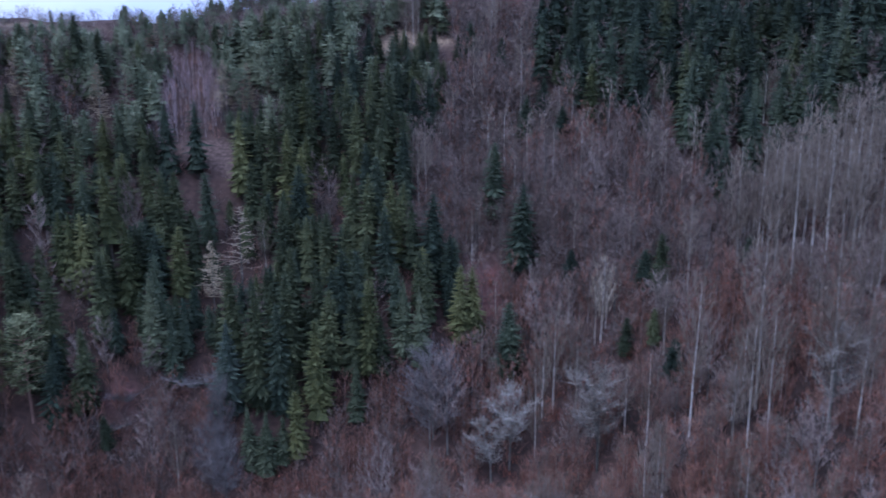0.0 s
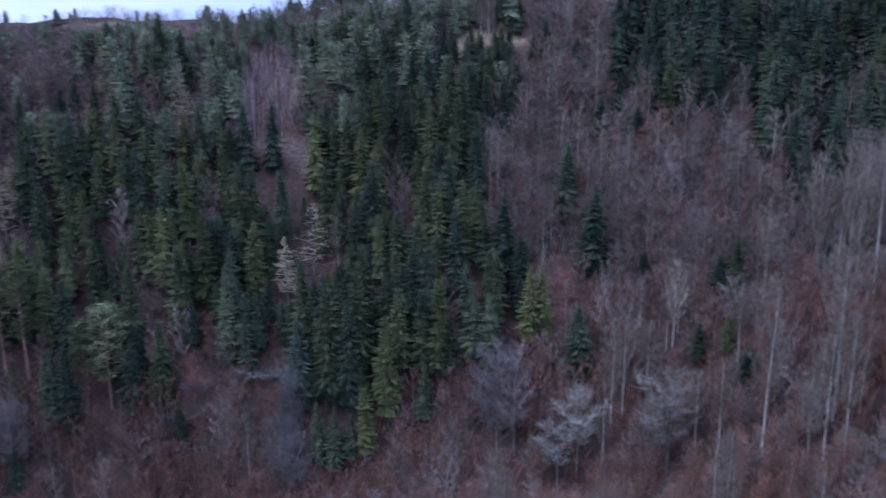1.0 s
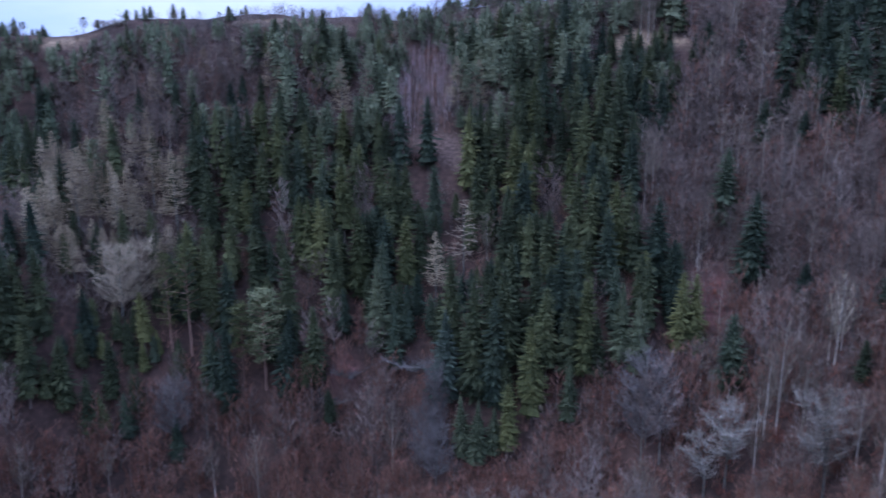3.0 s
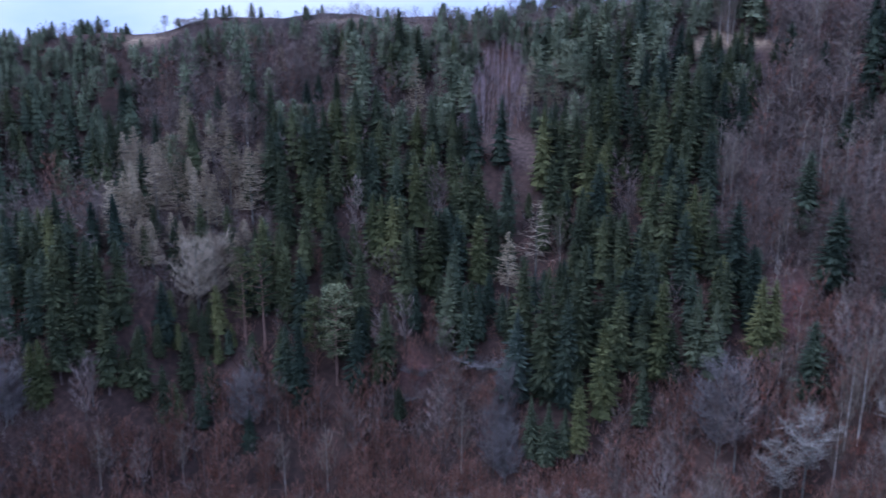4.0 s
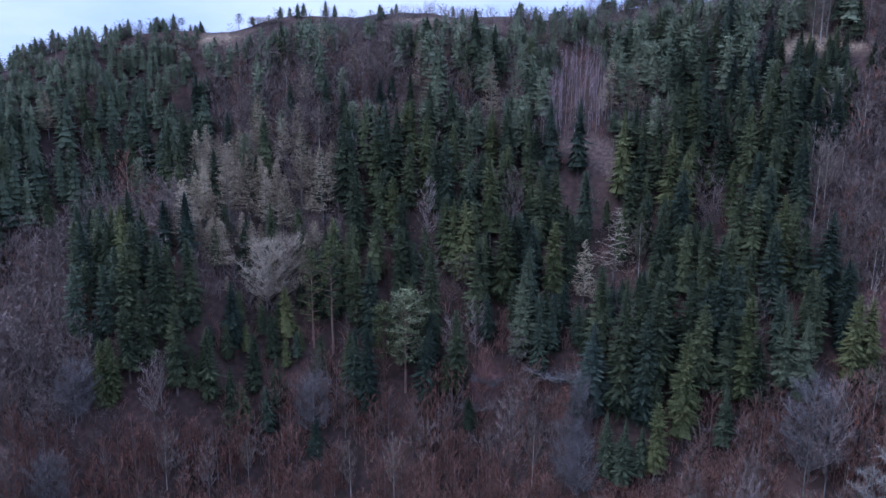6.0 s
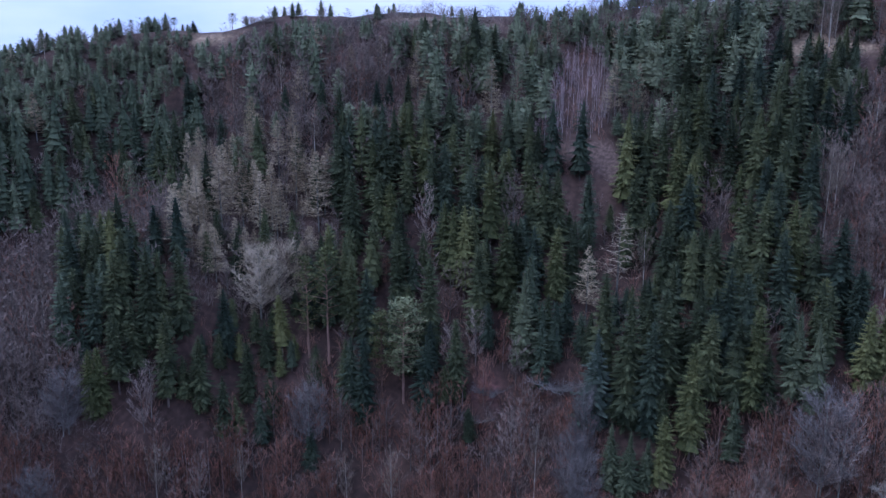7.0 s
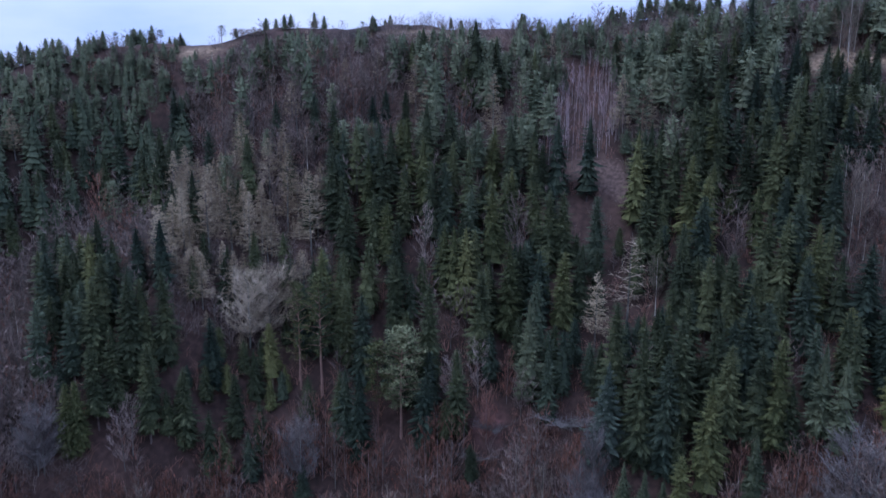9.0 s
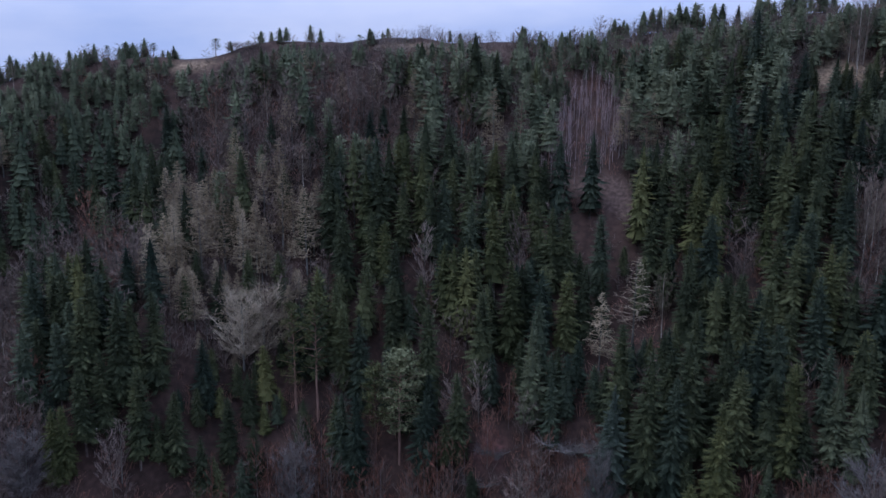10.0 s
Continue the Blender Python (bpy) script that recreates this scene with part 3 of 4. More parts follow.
BROW_SHAPES = {
    "conifer": [conifer_shape(H0, w, 15, 7, 1, b, u, 0.4, 0.5, g, 0.2, 0.68) for w, b, g, u in ((5.2, 0.12, 0.3, 0.7), (4.8, 0.14, 0.4, 0.62), (5.5, 0.1, 0.3, 0.76))],
    "pine": [conifer_shape(H0, w, 14, 7, 1, b, 0.6, 0.25, 0.35, 0.3, 0.45, 0.68) for w, b in ((4.4, 0.08), (4.0, 0.06), (4.8, 0.1))],
    "larch": [larch_shape(H0, w, 18, 5, 3) for w in (4.0, 4.4)],
    "bare": [broom_shape(H0, s, 12, 9, st, ri, 0.009, 0.28, 0, 3) for s, st, ri in ((4.3, 0.1, 1.1), (4.9, 0.08, 1.0))],
    "birch": [broom_shape(H0, s, 12, 9, st, 1.6, 0.009, 0.24, 0, 3) for s, st in ((3.0, 0.36), (2.7, 0.44))],
    "beech": [broom_shape(H0, s, 12, 9, st, 1.5, 0.009, 0.28, 1, 3) for s, st in ((4.0, 0.1), (3.5, 0.14))],
    "pole": [broom_shape(H0, s, 8, 7, st, 2.0, 0.008, 0.16, 0, 3) for s, st in ((1.6, 0.4), (1.3, 0.5))],
}

# kind: object name, shapes, bark, crown material, label, category, group
KINDS = {
    "spruce": ("spruce_tree", "conifer", SPRUCE_BARK, NEEDLES["spruce"], "tall green spruce with drooping tiers of boughs on the slope", "spruce", "spruces on the hillside"),
    "dark": ("fir_tree", "conifer", SPRUCE_BARK, NEEDLES["dark"], "dark blue-green fir with dense boughs on the slope", "fir", "firs on the hillside"),
    "yellow": ("yellowish_spruce_tree", "conifer", SPRUCE_BARK, NEEDLES["yellow"], "tall spruce with yellowish green needles among darker ones", "spruce", "yellowish spruces"),
    "pale": ("young_spruce_tree", "young", SPRUCE_BARK, NEEDLES["pale"], "pale green conical young spruce at the wood's edge", "spruce", "young spruces"),
    "bluespruce": ("blue_spruce_tree", "young", SPRUCE_BARK, NEEDLES["bluespruce"], "slender blue-green spruce beside the dense clump", "spruce", ""),
    "pine": ("pine_tree", "pine", PINE_BARK, NEEDLES["pine"], "green pine with a bare reddish trunk and rounded crown", "pine", "pines on the hillside"),
    "dullpine": ("red_trunked_pine_tree", "pine", PINE_BARK, NEEDLES["yellow"], "green pine on a tall bare reddish trunk", "pine", "red-trunked pines"),
    "palepine": ("pale_pine_tree", "broadpine", PINE_BARK, NEEDLES["palepine"], "broad pine with pale grey-green needle clumps", "pine", ""),
    "larch": ("larch_tree", "larch", GREY_BARK, TWIGS["larch"], "leafless tan-grey larch with a narrow conical crown", "larch", "larches on the hillside"),
    "deadlarch": ("dead_larch_tree", "dead", GREY_BARK, TWIGS["palebeech"], "dead pale grey larch with bare spreading branches", "larch", ""),
    "grey": ("bare_tree", "bare", GREY_BARK, TWIGS["grey"], "leafless grey-brown broadleaf tree with a hazy twig crown", "tree", "bare broadleaf trees"),
    "greyblue": ("lichen_tree", "fine", GREY_BARK, TWIGS["greyblue"], "leafless blue-grey tree covered in lichen", "tree", "lichen-grey trees"),
    "birch": ("birch_tree", "birch", BIRCH_BARK, TWIGS["birch"], "tall slim leafless birch with a pale trunk", "birch", "birches on the slope"),
    "whiteoak": ("white_forked_tree", "forked", GREY_BARK, TWIGS["whiteoak"], "leafless forked tree with whitish lichen-covered limbs", "tree", "whitish forked trees"),
    "palebeech": ("pale_round_tree", "fine", GREY_BARK, TWIGS["palebeech"], "leafless tree with a pale tan rounded twig crown", "tree", "pale round trees"),
    "paleash": ("pale_ash_tree", "birch", BIRCH_BARK, TWIGS["palebeech"], "leafless pale tree with a narrow pointed crown", "tree", ""),
    "beech": ("beech_tree", "beech", BEECH_BARK, TWIGS["beech"], "leafless young beech with red-brown twigs and few dry leaves", "beech", "beeches in the valley"),
    "pole": ("young_bare_tree", "pole", POLE_BARK, TWIGS["pole"], "thin leafless pole-stage tree in a dense strip", "tree", "young bare trees"),
    "bush": ("bare_bush", "bush", GREY_BARK, TWIGS["grey"], "low dark leafless bush on the grassy hilltop", "bush", "bushes on the hilltop"),
    "snag": ("dead_snag", "snag", GREY_BARK, TWIGS["greyblue"], "fallen whitish dead treetop lying in the undergrowth", "dead tree", "fallen dead treetops"),
}
MASTERS, COUNT, PLACED = {}, {}, []
# how much of its height a tree that stands out may lose behind its neighbours
SHOWN = {"deadlarch": 0.1, "larch": 0.2, "palebeech": 0.25, "palepine": 0.15, "snag": 0.0, "whiteoak": 0.0, "dullpine": 0.3, "pale": 0.15, "greyblue": 0.1, "birch": 0.25, "paleash": 0.2, "yellow": 0.3}


def part(name, shape, material, parent, label=""):
    ob = new(name, mesh_of(name, shape.v, shape.f, [material]))
    ob.parent = parent
    return tagged(ob, label) if label else ob


def plant(kind, x, y, h, wide=1.0, fill=False):
    """One tree with its trunk and crown, standing on the ground."""
    name, family, bark, leaf, label, category, group = KINDS[kind]
    if fill and family in ("conifer", "pine"):
        family += "_fill"
    shapes = SHAPES[family]
    pick = COUNT.get(kind, 0)
    COUNT[kind] = pick + 1
    v = (pick * 7 + pick // 3) % len(shapes)
    s = h / (9.0 if family == "snag" else H0)
    side = s * (0.7 + 0.3 / max(s, 0.45)) if family != "snag" else s
    z = float(ground(x, y)) - 0.25
    m = pose(x, y, z, rng.uniform(-1.5, 1.5), rng.uniform(-1.5, 1.5), rng.uniform(0, 360)) @ Matrix.Diagonal((side * wide, side * wide, s, 1))
    PLACED.append((x, y, h, SHOWN.get(kind, 0.42)))
    if (kind, family, v) in MASTERS:
        return copy_thing(MASTERS[kind, family, v], m @ Matrix.Diagonal([1 / c for c in MASTERS[kind, family, v].scale] + [1]))
    root = tagged(new(name), label, category, group)
    parts = shapes[v]
    part("trunk", parts[0], bark, root)
    part("crown", parts[1], leaf, root)
    if len(parts) > 2 and parts[2].f:
        part("dry_leaves", parts[2], DRY_LEAVES, root, "few orange-brown dry leaves")
    root.matrix_basis = m
    MASTERS[kind, family, v] = root
    return root


# ---------------------------------------------------------------- single trees that stand out
plant("dark", -149.2, 253.5, 13.1)
plant("dark", -133.3, 259.2, 12.1)
plant("dark", -130.6, 262.4, 10.2)
plant("spruce", -123.4, 259.8, 14.7)
plant("dark", -160.2, 251.2, 10.6)
plant("birch", -179.6, 252.7, 14.8)
plant("birch", -164.7, 256.8, 11.1)
plant("birch", -148.0, 246.7, 13.0)
plant("larch", -164.9, 221.9, 24.6)
plant("larch", -160.2, 225.5, 21.7)
plant("larch", -148.4, 235.3, 23.0)
plant("larch", -140.3, 233.6, 24.3)
plant("larch", -168.8, 216.3, 21.2)
plant("larch", -155.5, 226.7, 20.0)
plant("spruce", -128.5, 232.7, 23.8)
plant("grey", -108.0, 236.3, 20.0)
plant("beech", -205.6, 227.6, 21.8)
plant("pine", -200.9, 227.8, 19.7)
plant("dark", -174.6, 204.7, 17.8)
plant("spruce", -175.6, 191.3, 25.1)
plant("larch", -99.2, 265.4, 20.7)
plant("pine", -92.9, 268.8, 18.9)
plant("pine", -58.7, 270.6, 20.0)
plant("pine", -51.8, 271.7, 21.6)
plant("spruce", -44.2, 274.2, 20.4)
plant("dark", -22.1, 277.2, 18.5)
plant("dark", -14.5, 273.8, 16.8)
plant("spruce", -7.7, 266.7, 19.3)
plant("dark", -3.5, 259.0, 18.4)
plant("birch", -6.6, 242.4, 23.9)
plant("spruce", -23.7, 253.3, 23.2)
plant("yellow", -38.7, 247.2, 21.3)
plant("grey", -31.1, 243.4, 19.2)
plant("yellow", -13.0, 233.7, 24.4)
plant("yellow", -90.5, 239.7, 26.0)
plant("grey", -84.8, 242.7, 21.6)
plant("spruce", -73.1, 244.2, 23.0)
plant("dark", -64.8, 244.5, 23.0)
plant("yellow", -83.3, 230.9, 26.0)
plant("deadlarch", -54.8, 236.8, 23.3, 1.1)
plant("birch", -48.2, 237.7, 17.5)
plant("spruce", -42.8, 235.7, 23.3)
plant("pale", -75.7, 223.2, 26.0)
plant("yellow", -70.5, 232.7, 23.7)
plant("larch", -61.7, 232.5, 20.0)
plant("spruce", -54.7, 220.9, 30.2)
plant("palebeech", -148.8, 214.5, 22.0, 1.5)
plant("palebeech", -144.9, 218.5, 20.6, 1.5)
plant("dullpine", -127.8, 214.3, 32.9)
plant("dullpine", -133.5, 213.8, 29.0)
plant("palepine", -105.6, 213.9, 29.0, 1.2)
plant("dullpine", -111.2, 212.2, 27.9)
plant("dark", -114.6, 208.3, 26.4)
plant("spruce", -91.1, 215.2, 24.5)
plant("spruce", -145.8, 201.7, 19.3)
plant("spruce", -155.1, 193.5, 21.7)
plant("spruce", -161.7, 188.6, 26.1)
plant("yellow", -173.9, 178.2, 19.5)
plant("dark", -190.8, 190.0, 24.5)
plant("spruce", -175.8, 188.1, 23.5)
plant("spruce", -168.3, 191.5, 27.6)
plant("spruce", -162.4, 197.9, 25.0)
plant("dark", -153.3, 204.2, 19.0)
plant("yellow", -140.9, 212.1, 18.2)
plant("larch", -162.1, 200.3, 9.3)
plant("dark", -179.4, 184.1, 21.3)
plant("spruce", -169.5, 186.8, 21.5)
plant("greyblue", -179.6, 171.8, 18.0, 1.3)
plant("grey", -164.5, 185.0, 17.0)
plant("dark", -126.5, 200.1, 12.6)
plant("spruce", -85.8, 210.0, 11.4)
plant("spruce", -47.4, 215.6, 34.1)
plant("spruce", -38.8, 217.9, 31.3)
plant("dark", -41.8, 214.8, 30.2)
plant("spruce", -31.7, 220.7, 28.9)
plant("yellow", -31.4, 211.9, 29.4)
plant("dark", -26.4, 224.3, 25.2)
plant("yellow", -18.8, 215.7, 28.2)
plant("spruce", -22.4, 215.4, 26.9)
plant("pale", -9.9, 217.6, 21.6)
plant("pale", -5.5, 215.4, 21.4)
plant("dark", 1.6, 226.3, 18.7)
plant("yellow", 4.2, 217.9, 22.2)
plant("pale", -48.7, 207.6, 18.0)
plant("pale", -44.7, 206.8, 18.1)
plant("yellow", -37.0, 207.5, 20.7)
plant("pale", -40.5, 208.2, 13.8)
plant("pale", -21.9, 211.0, 16.1)
plant("bluespruce", -55.2, 215.4, 26.1, 1.35)
plant("greyblue", -2.7, 204.6, 25.4, 1.35)
plant("snag", -65.8, 220.5, 15.7)
plant("snag", -82.3, 217.9, 9.6)
plant("snag", -84.8, 213.7, 9.3)
plant("grey", -74.2, 208.8, 18.1)
plant("greyblue", -128.0, 202.1, 19.4, 1.3)
plant("grey", -119.5, 204.4, 17.6)
plant("spruce", -82.5, 249.8, 20.6)
plant("spruce", -82.2, 256.7, 17.5)
plant("dark", -104.4, 241.9, 23.6)
plant("spruce", -115.7, 240.7, 20.8)
plant("spruce", -89.2, 225.0, 26.6)
plant("spruce", -101.3, 222.2, 26.6)
plant("spruce", -112.4, 225.2, 24.5)
plant("spruce", -126.1, 222.2, 22.8)
plant("dark", -118.0, 219.1, 23.9)
plant("dark", -18.1, 240.6, 22.1)
plant("spruce", -30.4, 255.1, 20.2)
plant("spruce", -37.4, 259.5, 20.7)
plant("spruce", -24.3, 239.4, 23.0)
plant("spruce", -43.4, 256.4, 22.1)
plant("dark", -10.0, 243.3, 22.3)
plant("spruce", -53.0, 248.2, 19.7)
plant("dark", -22.0, 223.8, 23.7)
plant("dark", -15.1, 228.5, 25.4)
plant("spruce", -30.8, 231.9, 24.2)
plant("spruce", -105.4, 248.9, 19.5)
plant("yellow", -96.5, 257.0, 17.9)
plant("spruce", -223.5, 212.1, 16.9)
plant("dark", -214.2, 213.9, 14.3)
plant("dark", -215.1, 233.5, 16.9)
plant("pine", -203.7, 250.5, 17.5)
plant("dark", -194.4, 249.5, 17.4)
plant("dark", -206.6, 239.2, 20.6)
plant("spruce", -224.9, 233.4, 15.6)
plant("larch", -233.6, 226.1, 15.9)
plant("dark", -176.5, 240.6, 15.9)
plant("pine", -167.3, 235.2, 15.3)
plant("birch", -242.3, 241.7, 8.5)
plant("pine", -221.7, 248.9, 9.2)
plant("dark", 13.9, 242.3, 21.4, 1.3)
plant("dark", 20.4, 229.2, 23.5, 1.3)
plant("dark", 32.4, 220.4, 7.8, 1.3)
plant("dark", 28.9, 262.4, 11.3, 1.3)
plant("dark", 32.9, 251.4, 11.1, 1.3)
plant("dark", 23.8, 259.2, 13.0, 1.3)
plant("yellow", 41.5, 254.0, 17.8)
plant("dark", 54.9, 251.6, 16.2, 1.3)
plant("dark", 66.7, 223.7, 17.1, 1.3)
plant("dark", 81.2, 237.1, 17.6, 1.3)
plant("dark", 84.6, 228.2, 16.8, 1.3)
plant("spruce", 42.1, 196.9, 10.9)
plant("spruce", 47.9, 194.7, 9.6)
plant("dark", 50.5, 186.2, 10.8, 1.3)
plant("dark", 16.1, 209.9, 21.5, 1.3)
plant("spruce", 50.5, 203.0, 16.0)
plant("dark", 47.7, 205.2, 12.3, 1.3)
plant("dark", 69.4, 198.3, 6.7, 1.3)
plant("yellow", 7.6, 219.4, 19.8)
plant("dark", 2.3, 228.2, 14.7, 1.3)
plant("dark", -2.6, 230.9, 22.5, 1.3)
plant("dark", 9.0, 283.9, 10.9, 1.3)
plant("dark", 18.1, 282.5, 8.8, 1.3)
plant("birch", -4.5, 246.4, 17.9)
plant("birch", 52.0, 175.8, 36.9)
plant("birch", 64.3, 172.3, 45.1)
plant("whiteoak", 74.3, 160.1, 23.3)
plant("birch", 74.3, 160.6, 47.9)
plant("birch", 77.2, 155.1, 37.6)
plant("birch", 44.2, 180.5, 23.3)
plant("birch", 40.3, 184.9, 19.1)
plant("whiteoak", 34.5, 185.0, 26.7)
plant("birch", 21.4, 195.5, 25.0)
plant("birch", 26.1, 200.1, 28.1)
plant("birch", 31.0, 197.2, 26.3)
plant("birch", 23.6, 200.5, 26.5)
plant("paleash", 37.5, 203.8, 22.3)
plant("birch", 43.8, 163.4, 23.7)
plant("whiteoak", 15.6, 195.8, 24.2)
plant("whiteoak", 11.1, 194.9, 17.5)
plant("grey", 45.7, 211.0, 19.3, 1.25)
plant("grey", 42.1, 212.3, 19.7)
plant("birch", 76.0, 189.7, 34.2)
plant("birch", 79.3, 188.2, 33.8)
plant("birch", 72.9, 191.9, 32.6)
plant("birch", 69.8, 194.5, 31.7)
plant("birch", 66.7, 198.2, 25.4)
plant("birch", 81.2, 185.2, 32.2)
plant("birch", 85.9, 184.2, 33.8)
plant("birch", 58.9, 168.6, 19.5)
plant("birch", 64.4, 164.9, 30.4)
plant("birch", 61.4, 167.2, 28.3)
plant("birch", 56.3, 199.6, 23.6)
plant("grey", 59.6, 197.4, 22.6)
plant("grey", 0.8, 201.7, 26.6, 1.3)
plant("grey", -3.5, 202.9, 25.6)
plant("grey", 7.3, 253.4, 17.7)
plant("grey", 29.4, 210.2, 17.9)
plant("grey", 22.8, 212.3, 19.9)
plant("grey", -14.9, 194.8, 20.8)
plant("birch", 57.4, 154.0, 18.6)
plant("grey", 69.9, 153.8, 19.5)
plant("birch", 49.7, 191.9, 21.0)
plant("grey", 56.4, 179.3, 20.9)
plant("grey", 8.6, 244.9, 18.5)
plant("grey", 39.3, 227.4, 20.3)
plant("grey", 22.1, 241.3, 17.0, 1.25)
plant("grey", 27.0, 237.5, 16.4, 1.25)
plant("birch", 75.1, 162.2, 30.8)
plant("pine", -193.0, 274.7, 5.6, 1.5)
plant("pine", -177.8, 275.4, 4.5, 1.6)
plant("pine", -181.6, 275.4, 3.1, 1.3)
plant("grey", -161.7, 278.6, 6.8, 1.4)
plant("grey", -153.5, 281.3, 5.0, 1.3)
plant("pine", -146.7, 281.3, 4.9, 1.3)
plant("pine", -143.6, 281.5, 3.9, 1.3)
plant("grey", -136.9, 284.3, 5.4, 1.2)
plant("pine", -133.1, 285.4, 3.2, 1.4)
plant("grey", -128.5, 286.6, 6.3, 1.2)
plant("grey", -126.3, 287.1, 6.8)
plant("grey", -124.0, 289.1, 5.7, 1.2)
plant("grey", -119.8, 291.0, 4.7, 1.2)
plant("grey", -117.1, 293.5, 3.2, 1.2)
plant("pine", -220.0, 265.3, 5.2, 1.3)
plant("pine", -215.1, 267.3, 4.4, 1.5)
plant("pine", -211.7, 268.5, 4.6, 1.4)
plant("dark", -205.6, 270.5, 4.2, 1.3)
plant("pine", -224.3, 262.7, 4.9, 1.2)
plant("pine", -233.0, 255.9, 5.0, 1.3)
plant("grey", -78.8, 302.9, 8.4, 1.3)
plant("pine", -66.2, 300.6, 5.9, 1.2)
plant("pine", -58.7, 303.9, 7.4, 1.2)
plant("pine", -51.1, 304.8, 9.3)
plant("dark", -44.4, 307.7, 7.7, 1.2)
plant("dark", -40.3, 309.4, 6.1)
plant("pine", -33.0, 304.4, 8.7, 1.2)
plant("pine", -22.2, 303.8, 8.6, 1.2)
plant("pine", -85.7, 287.7, 16.0)
plant("birch", -11.1, 289.5, 14.0)
plant("birch", -8.7, 289.6, 13.9)
plant("pine", -71.6, 294.7, 7.8, 1.2)
# the next three slim trees stand in for a bluish smoke-like plume
plant("greyblue", -56.1, 209.1, 22.9, 0.8)
plant("greyblue", -58.2, 205.0, 20.6, 1.0)
plant("greyblue", -54.6, 203.3, 17.9, 1.1)
plant("greyblue", -178.1, 157.0, 20.3, 1.2)
plant("greyblue", -180.5, 170.8, 16.0, 1.3)
plant("yellow", -175.8, 176.7, 19.1)
plant("grey", -165.3, 182.8, 18.0)
plant("birch", -66.9, 205.0, 21.5)
plant("grey", -157.1, 211.5, 9.6)
plant("birch", -203.0, 191.0, 15.0)
plant("birch", -102.8, 199.3, 20.4)
plant("birch", -114.2, 196.8, 20.7)
plant("birch", -159.6, 178.7, 18.7)
plant("birch", -141.5, 190.1, 16.9)
plant("grey", -149.9, 183.6, 18.6)
plant("bush", -140.8, 281.8, 1.8)
plant("bush", -138.0, 281.3, 2.0)
plant("bush", -135.9, 282.4, 2.0)
plant("bush", -133.6, 283.4, 2.0)
plant("bush", -131.2, 283.6, 1.9)
plant("bush", -129.0, 284.5, 1.8)
plant("bush", -126.8, 285.4, 2.1)
plant("bush", -124.3, 285.7, 2.0)
plant("bush", -122.4, 287.2, 1.9)
plant("bush", -120.7, 289.5, 1.9)
plant("bush", -118.1, 289.4, 1.8)
plant("bush", -116.1, 291.0, 2.0)
plant("bush", -114.1, 292.4, 1.9)
plant("bush", -111.4, 291.9, 2.0)
plant("bush", -109.4, 293.4, 1.9)
plant("bush", -187.6, 275.7, 3.0)
plant("bush", -185.6, 276.5, 2.1)
plant("bush", -182.8, 276.0, 2.1)
plant("bush", -180.2, 276.0, 2.0)
plant("grey", -74.1, 300.3, 4.6)
plant("grey", -69.7, 297.7, 4.6)
plant("grey", -66.2, 299.4, 4.3)
plant("grey", -62.5, 300.7, 4.5)
plant("grey", -58.9, 302.2, 4.6)
plant("grey", -55.5, 304.2, 4.6)
plant("grey", -51.5, 302.8, 4.4)
plant("grey", -48.0, 304.6, 4.4)
plant("grey", -44.4, 305.9, 4.5)
plant("grey", -40.9, 307.2, 4.5)
plant("grey", -37.4, 307.6, 4.7)
plant("grey", -33.6, 304.6, 4.7)
plant("grey", -30.1, 305.5, 4.6)
plant("grey", -26.7, 306.3, 4.6)
plant("grey", -23.3, 307.7, 4.5)
plant("grey", -19.9, 309.3, 4.7)
plant("grey", -16.4, 307.0, 4.6)
plant("grey", -13.0, 308.7, 4.7)
plant("grey", -9.7, 310.0, 4.7)
plant("grey", -6.4, 310.9, 4.7)
plant("birch", -8.8, 292.7, 23.3)
plant("birch", -7.4, 293.0, 21.4)
plant("birch", 15.2, 289.0, 20.0)
plant("spruce", -13.7, 282.5, 11.0)
plant("spruce", -18.8, 282.9, 8.0)
plant("spruce", -5.9, 275.6, 12.4)
plant("spruce", -5.7, 273.8, 13.0)
plant("birch", 59.8, 248.1, 17.5)
plant("birch", 85.7, 232.5, 15.9)
plant("birch", 82.6, 233.9, 14.2)
plant("grey", -88.1, 221.4, 16.2)
plant("beech", -80.6, 221.7, 15.6)
plant("grey", -94.4, 219.5, 14.8)
plant("beech", -84.0, 215.9, 15.7)
plant("grey", -76.6, 220.0, 14.0)
plant("spruce", -10.8, 279.5, 10.8)
plant("dark", -2.3, 276.1, 10.1)
plant("spruce", -39.0, 225.5, 26.0)
plant("spruce", -28.8, 217.9, 25.0)
plant("spruce", -15.6, 215.7, 17.0)
plant("spruce", -171.9, 182.6, 22.0)
plant("spruce", -77.0, 243.1, 24.0)
plant("spruce", -120.1, 226.2, 24.0)
plant("spruce", -113.7, 230.4, 24.0)
plant("spruce", -123.4, 218.9, 24.0)
plant("spruce", -150.4, 221.8, 20.0)
plant("dark", -31.0, 271.6, 18.0)
plant("yellow", -43.3, 250.9, 22.0)
plant("spruce", -48.0, 254.8, 22.0)
plant("spruce", -20.4, 236.9, 24.0)
plant("dark", -38.7, 242.4, 23.0)
plant("spruce", -25.0, 229.5, 25.0)
plant("dark", -8.2, 259.5, 18.0)
plant("dark", 81.1, 218.8, 18.0)
plant("dark", 37.4, 271.4, 17.0)
plant("dark", 63.6, 257.7, 18.0)
plant("dark", 81.4, 245.0, 18.0)
plant("dark", 70.6, 242.4, 18.0)
plant("birch", 78.7, 191.9, 26.0)

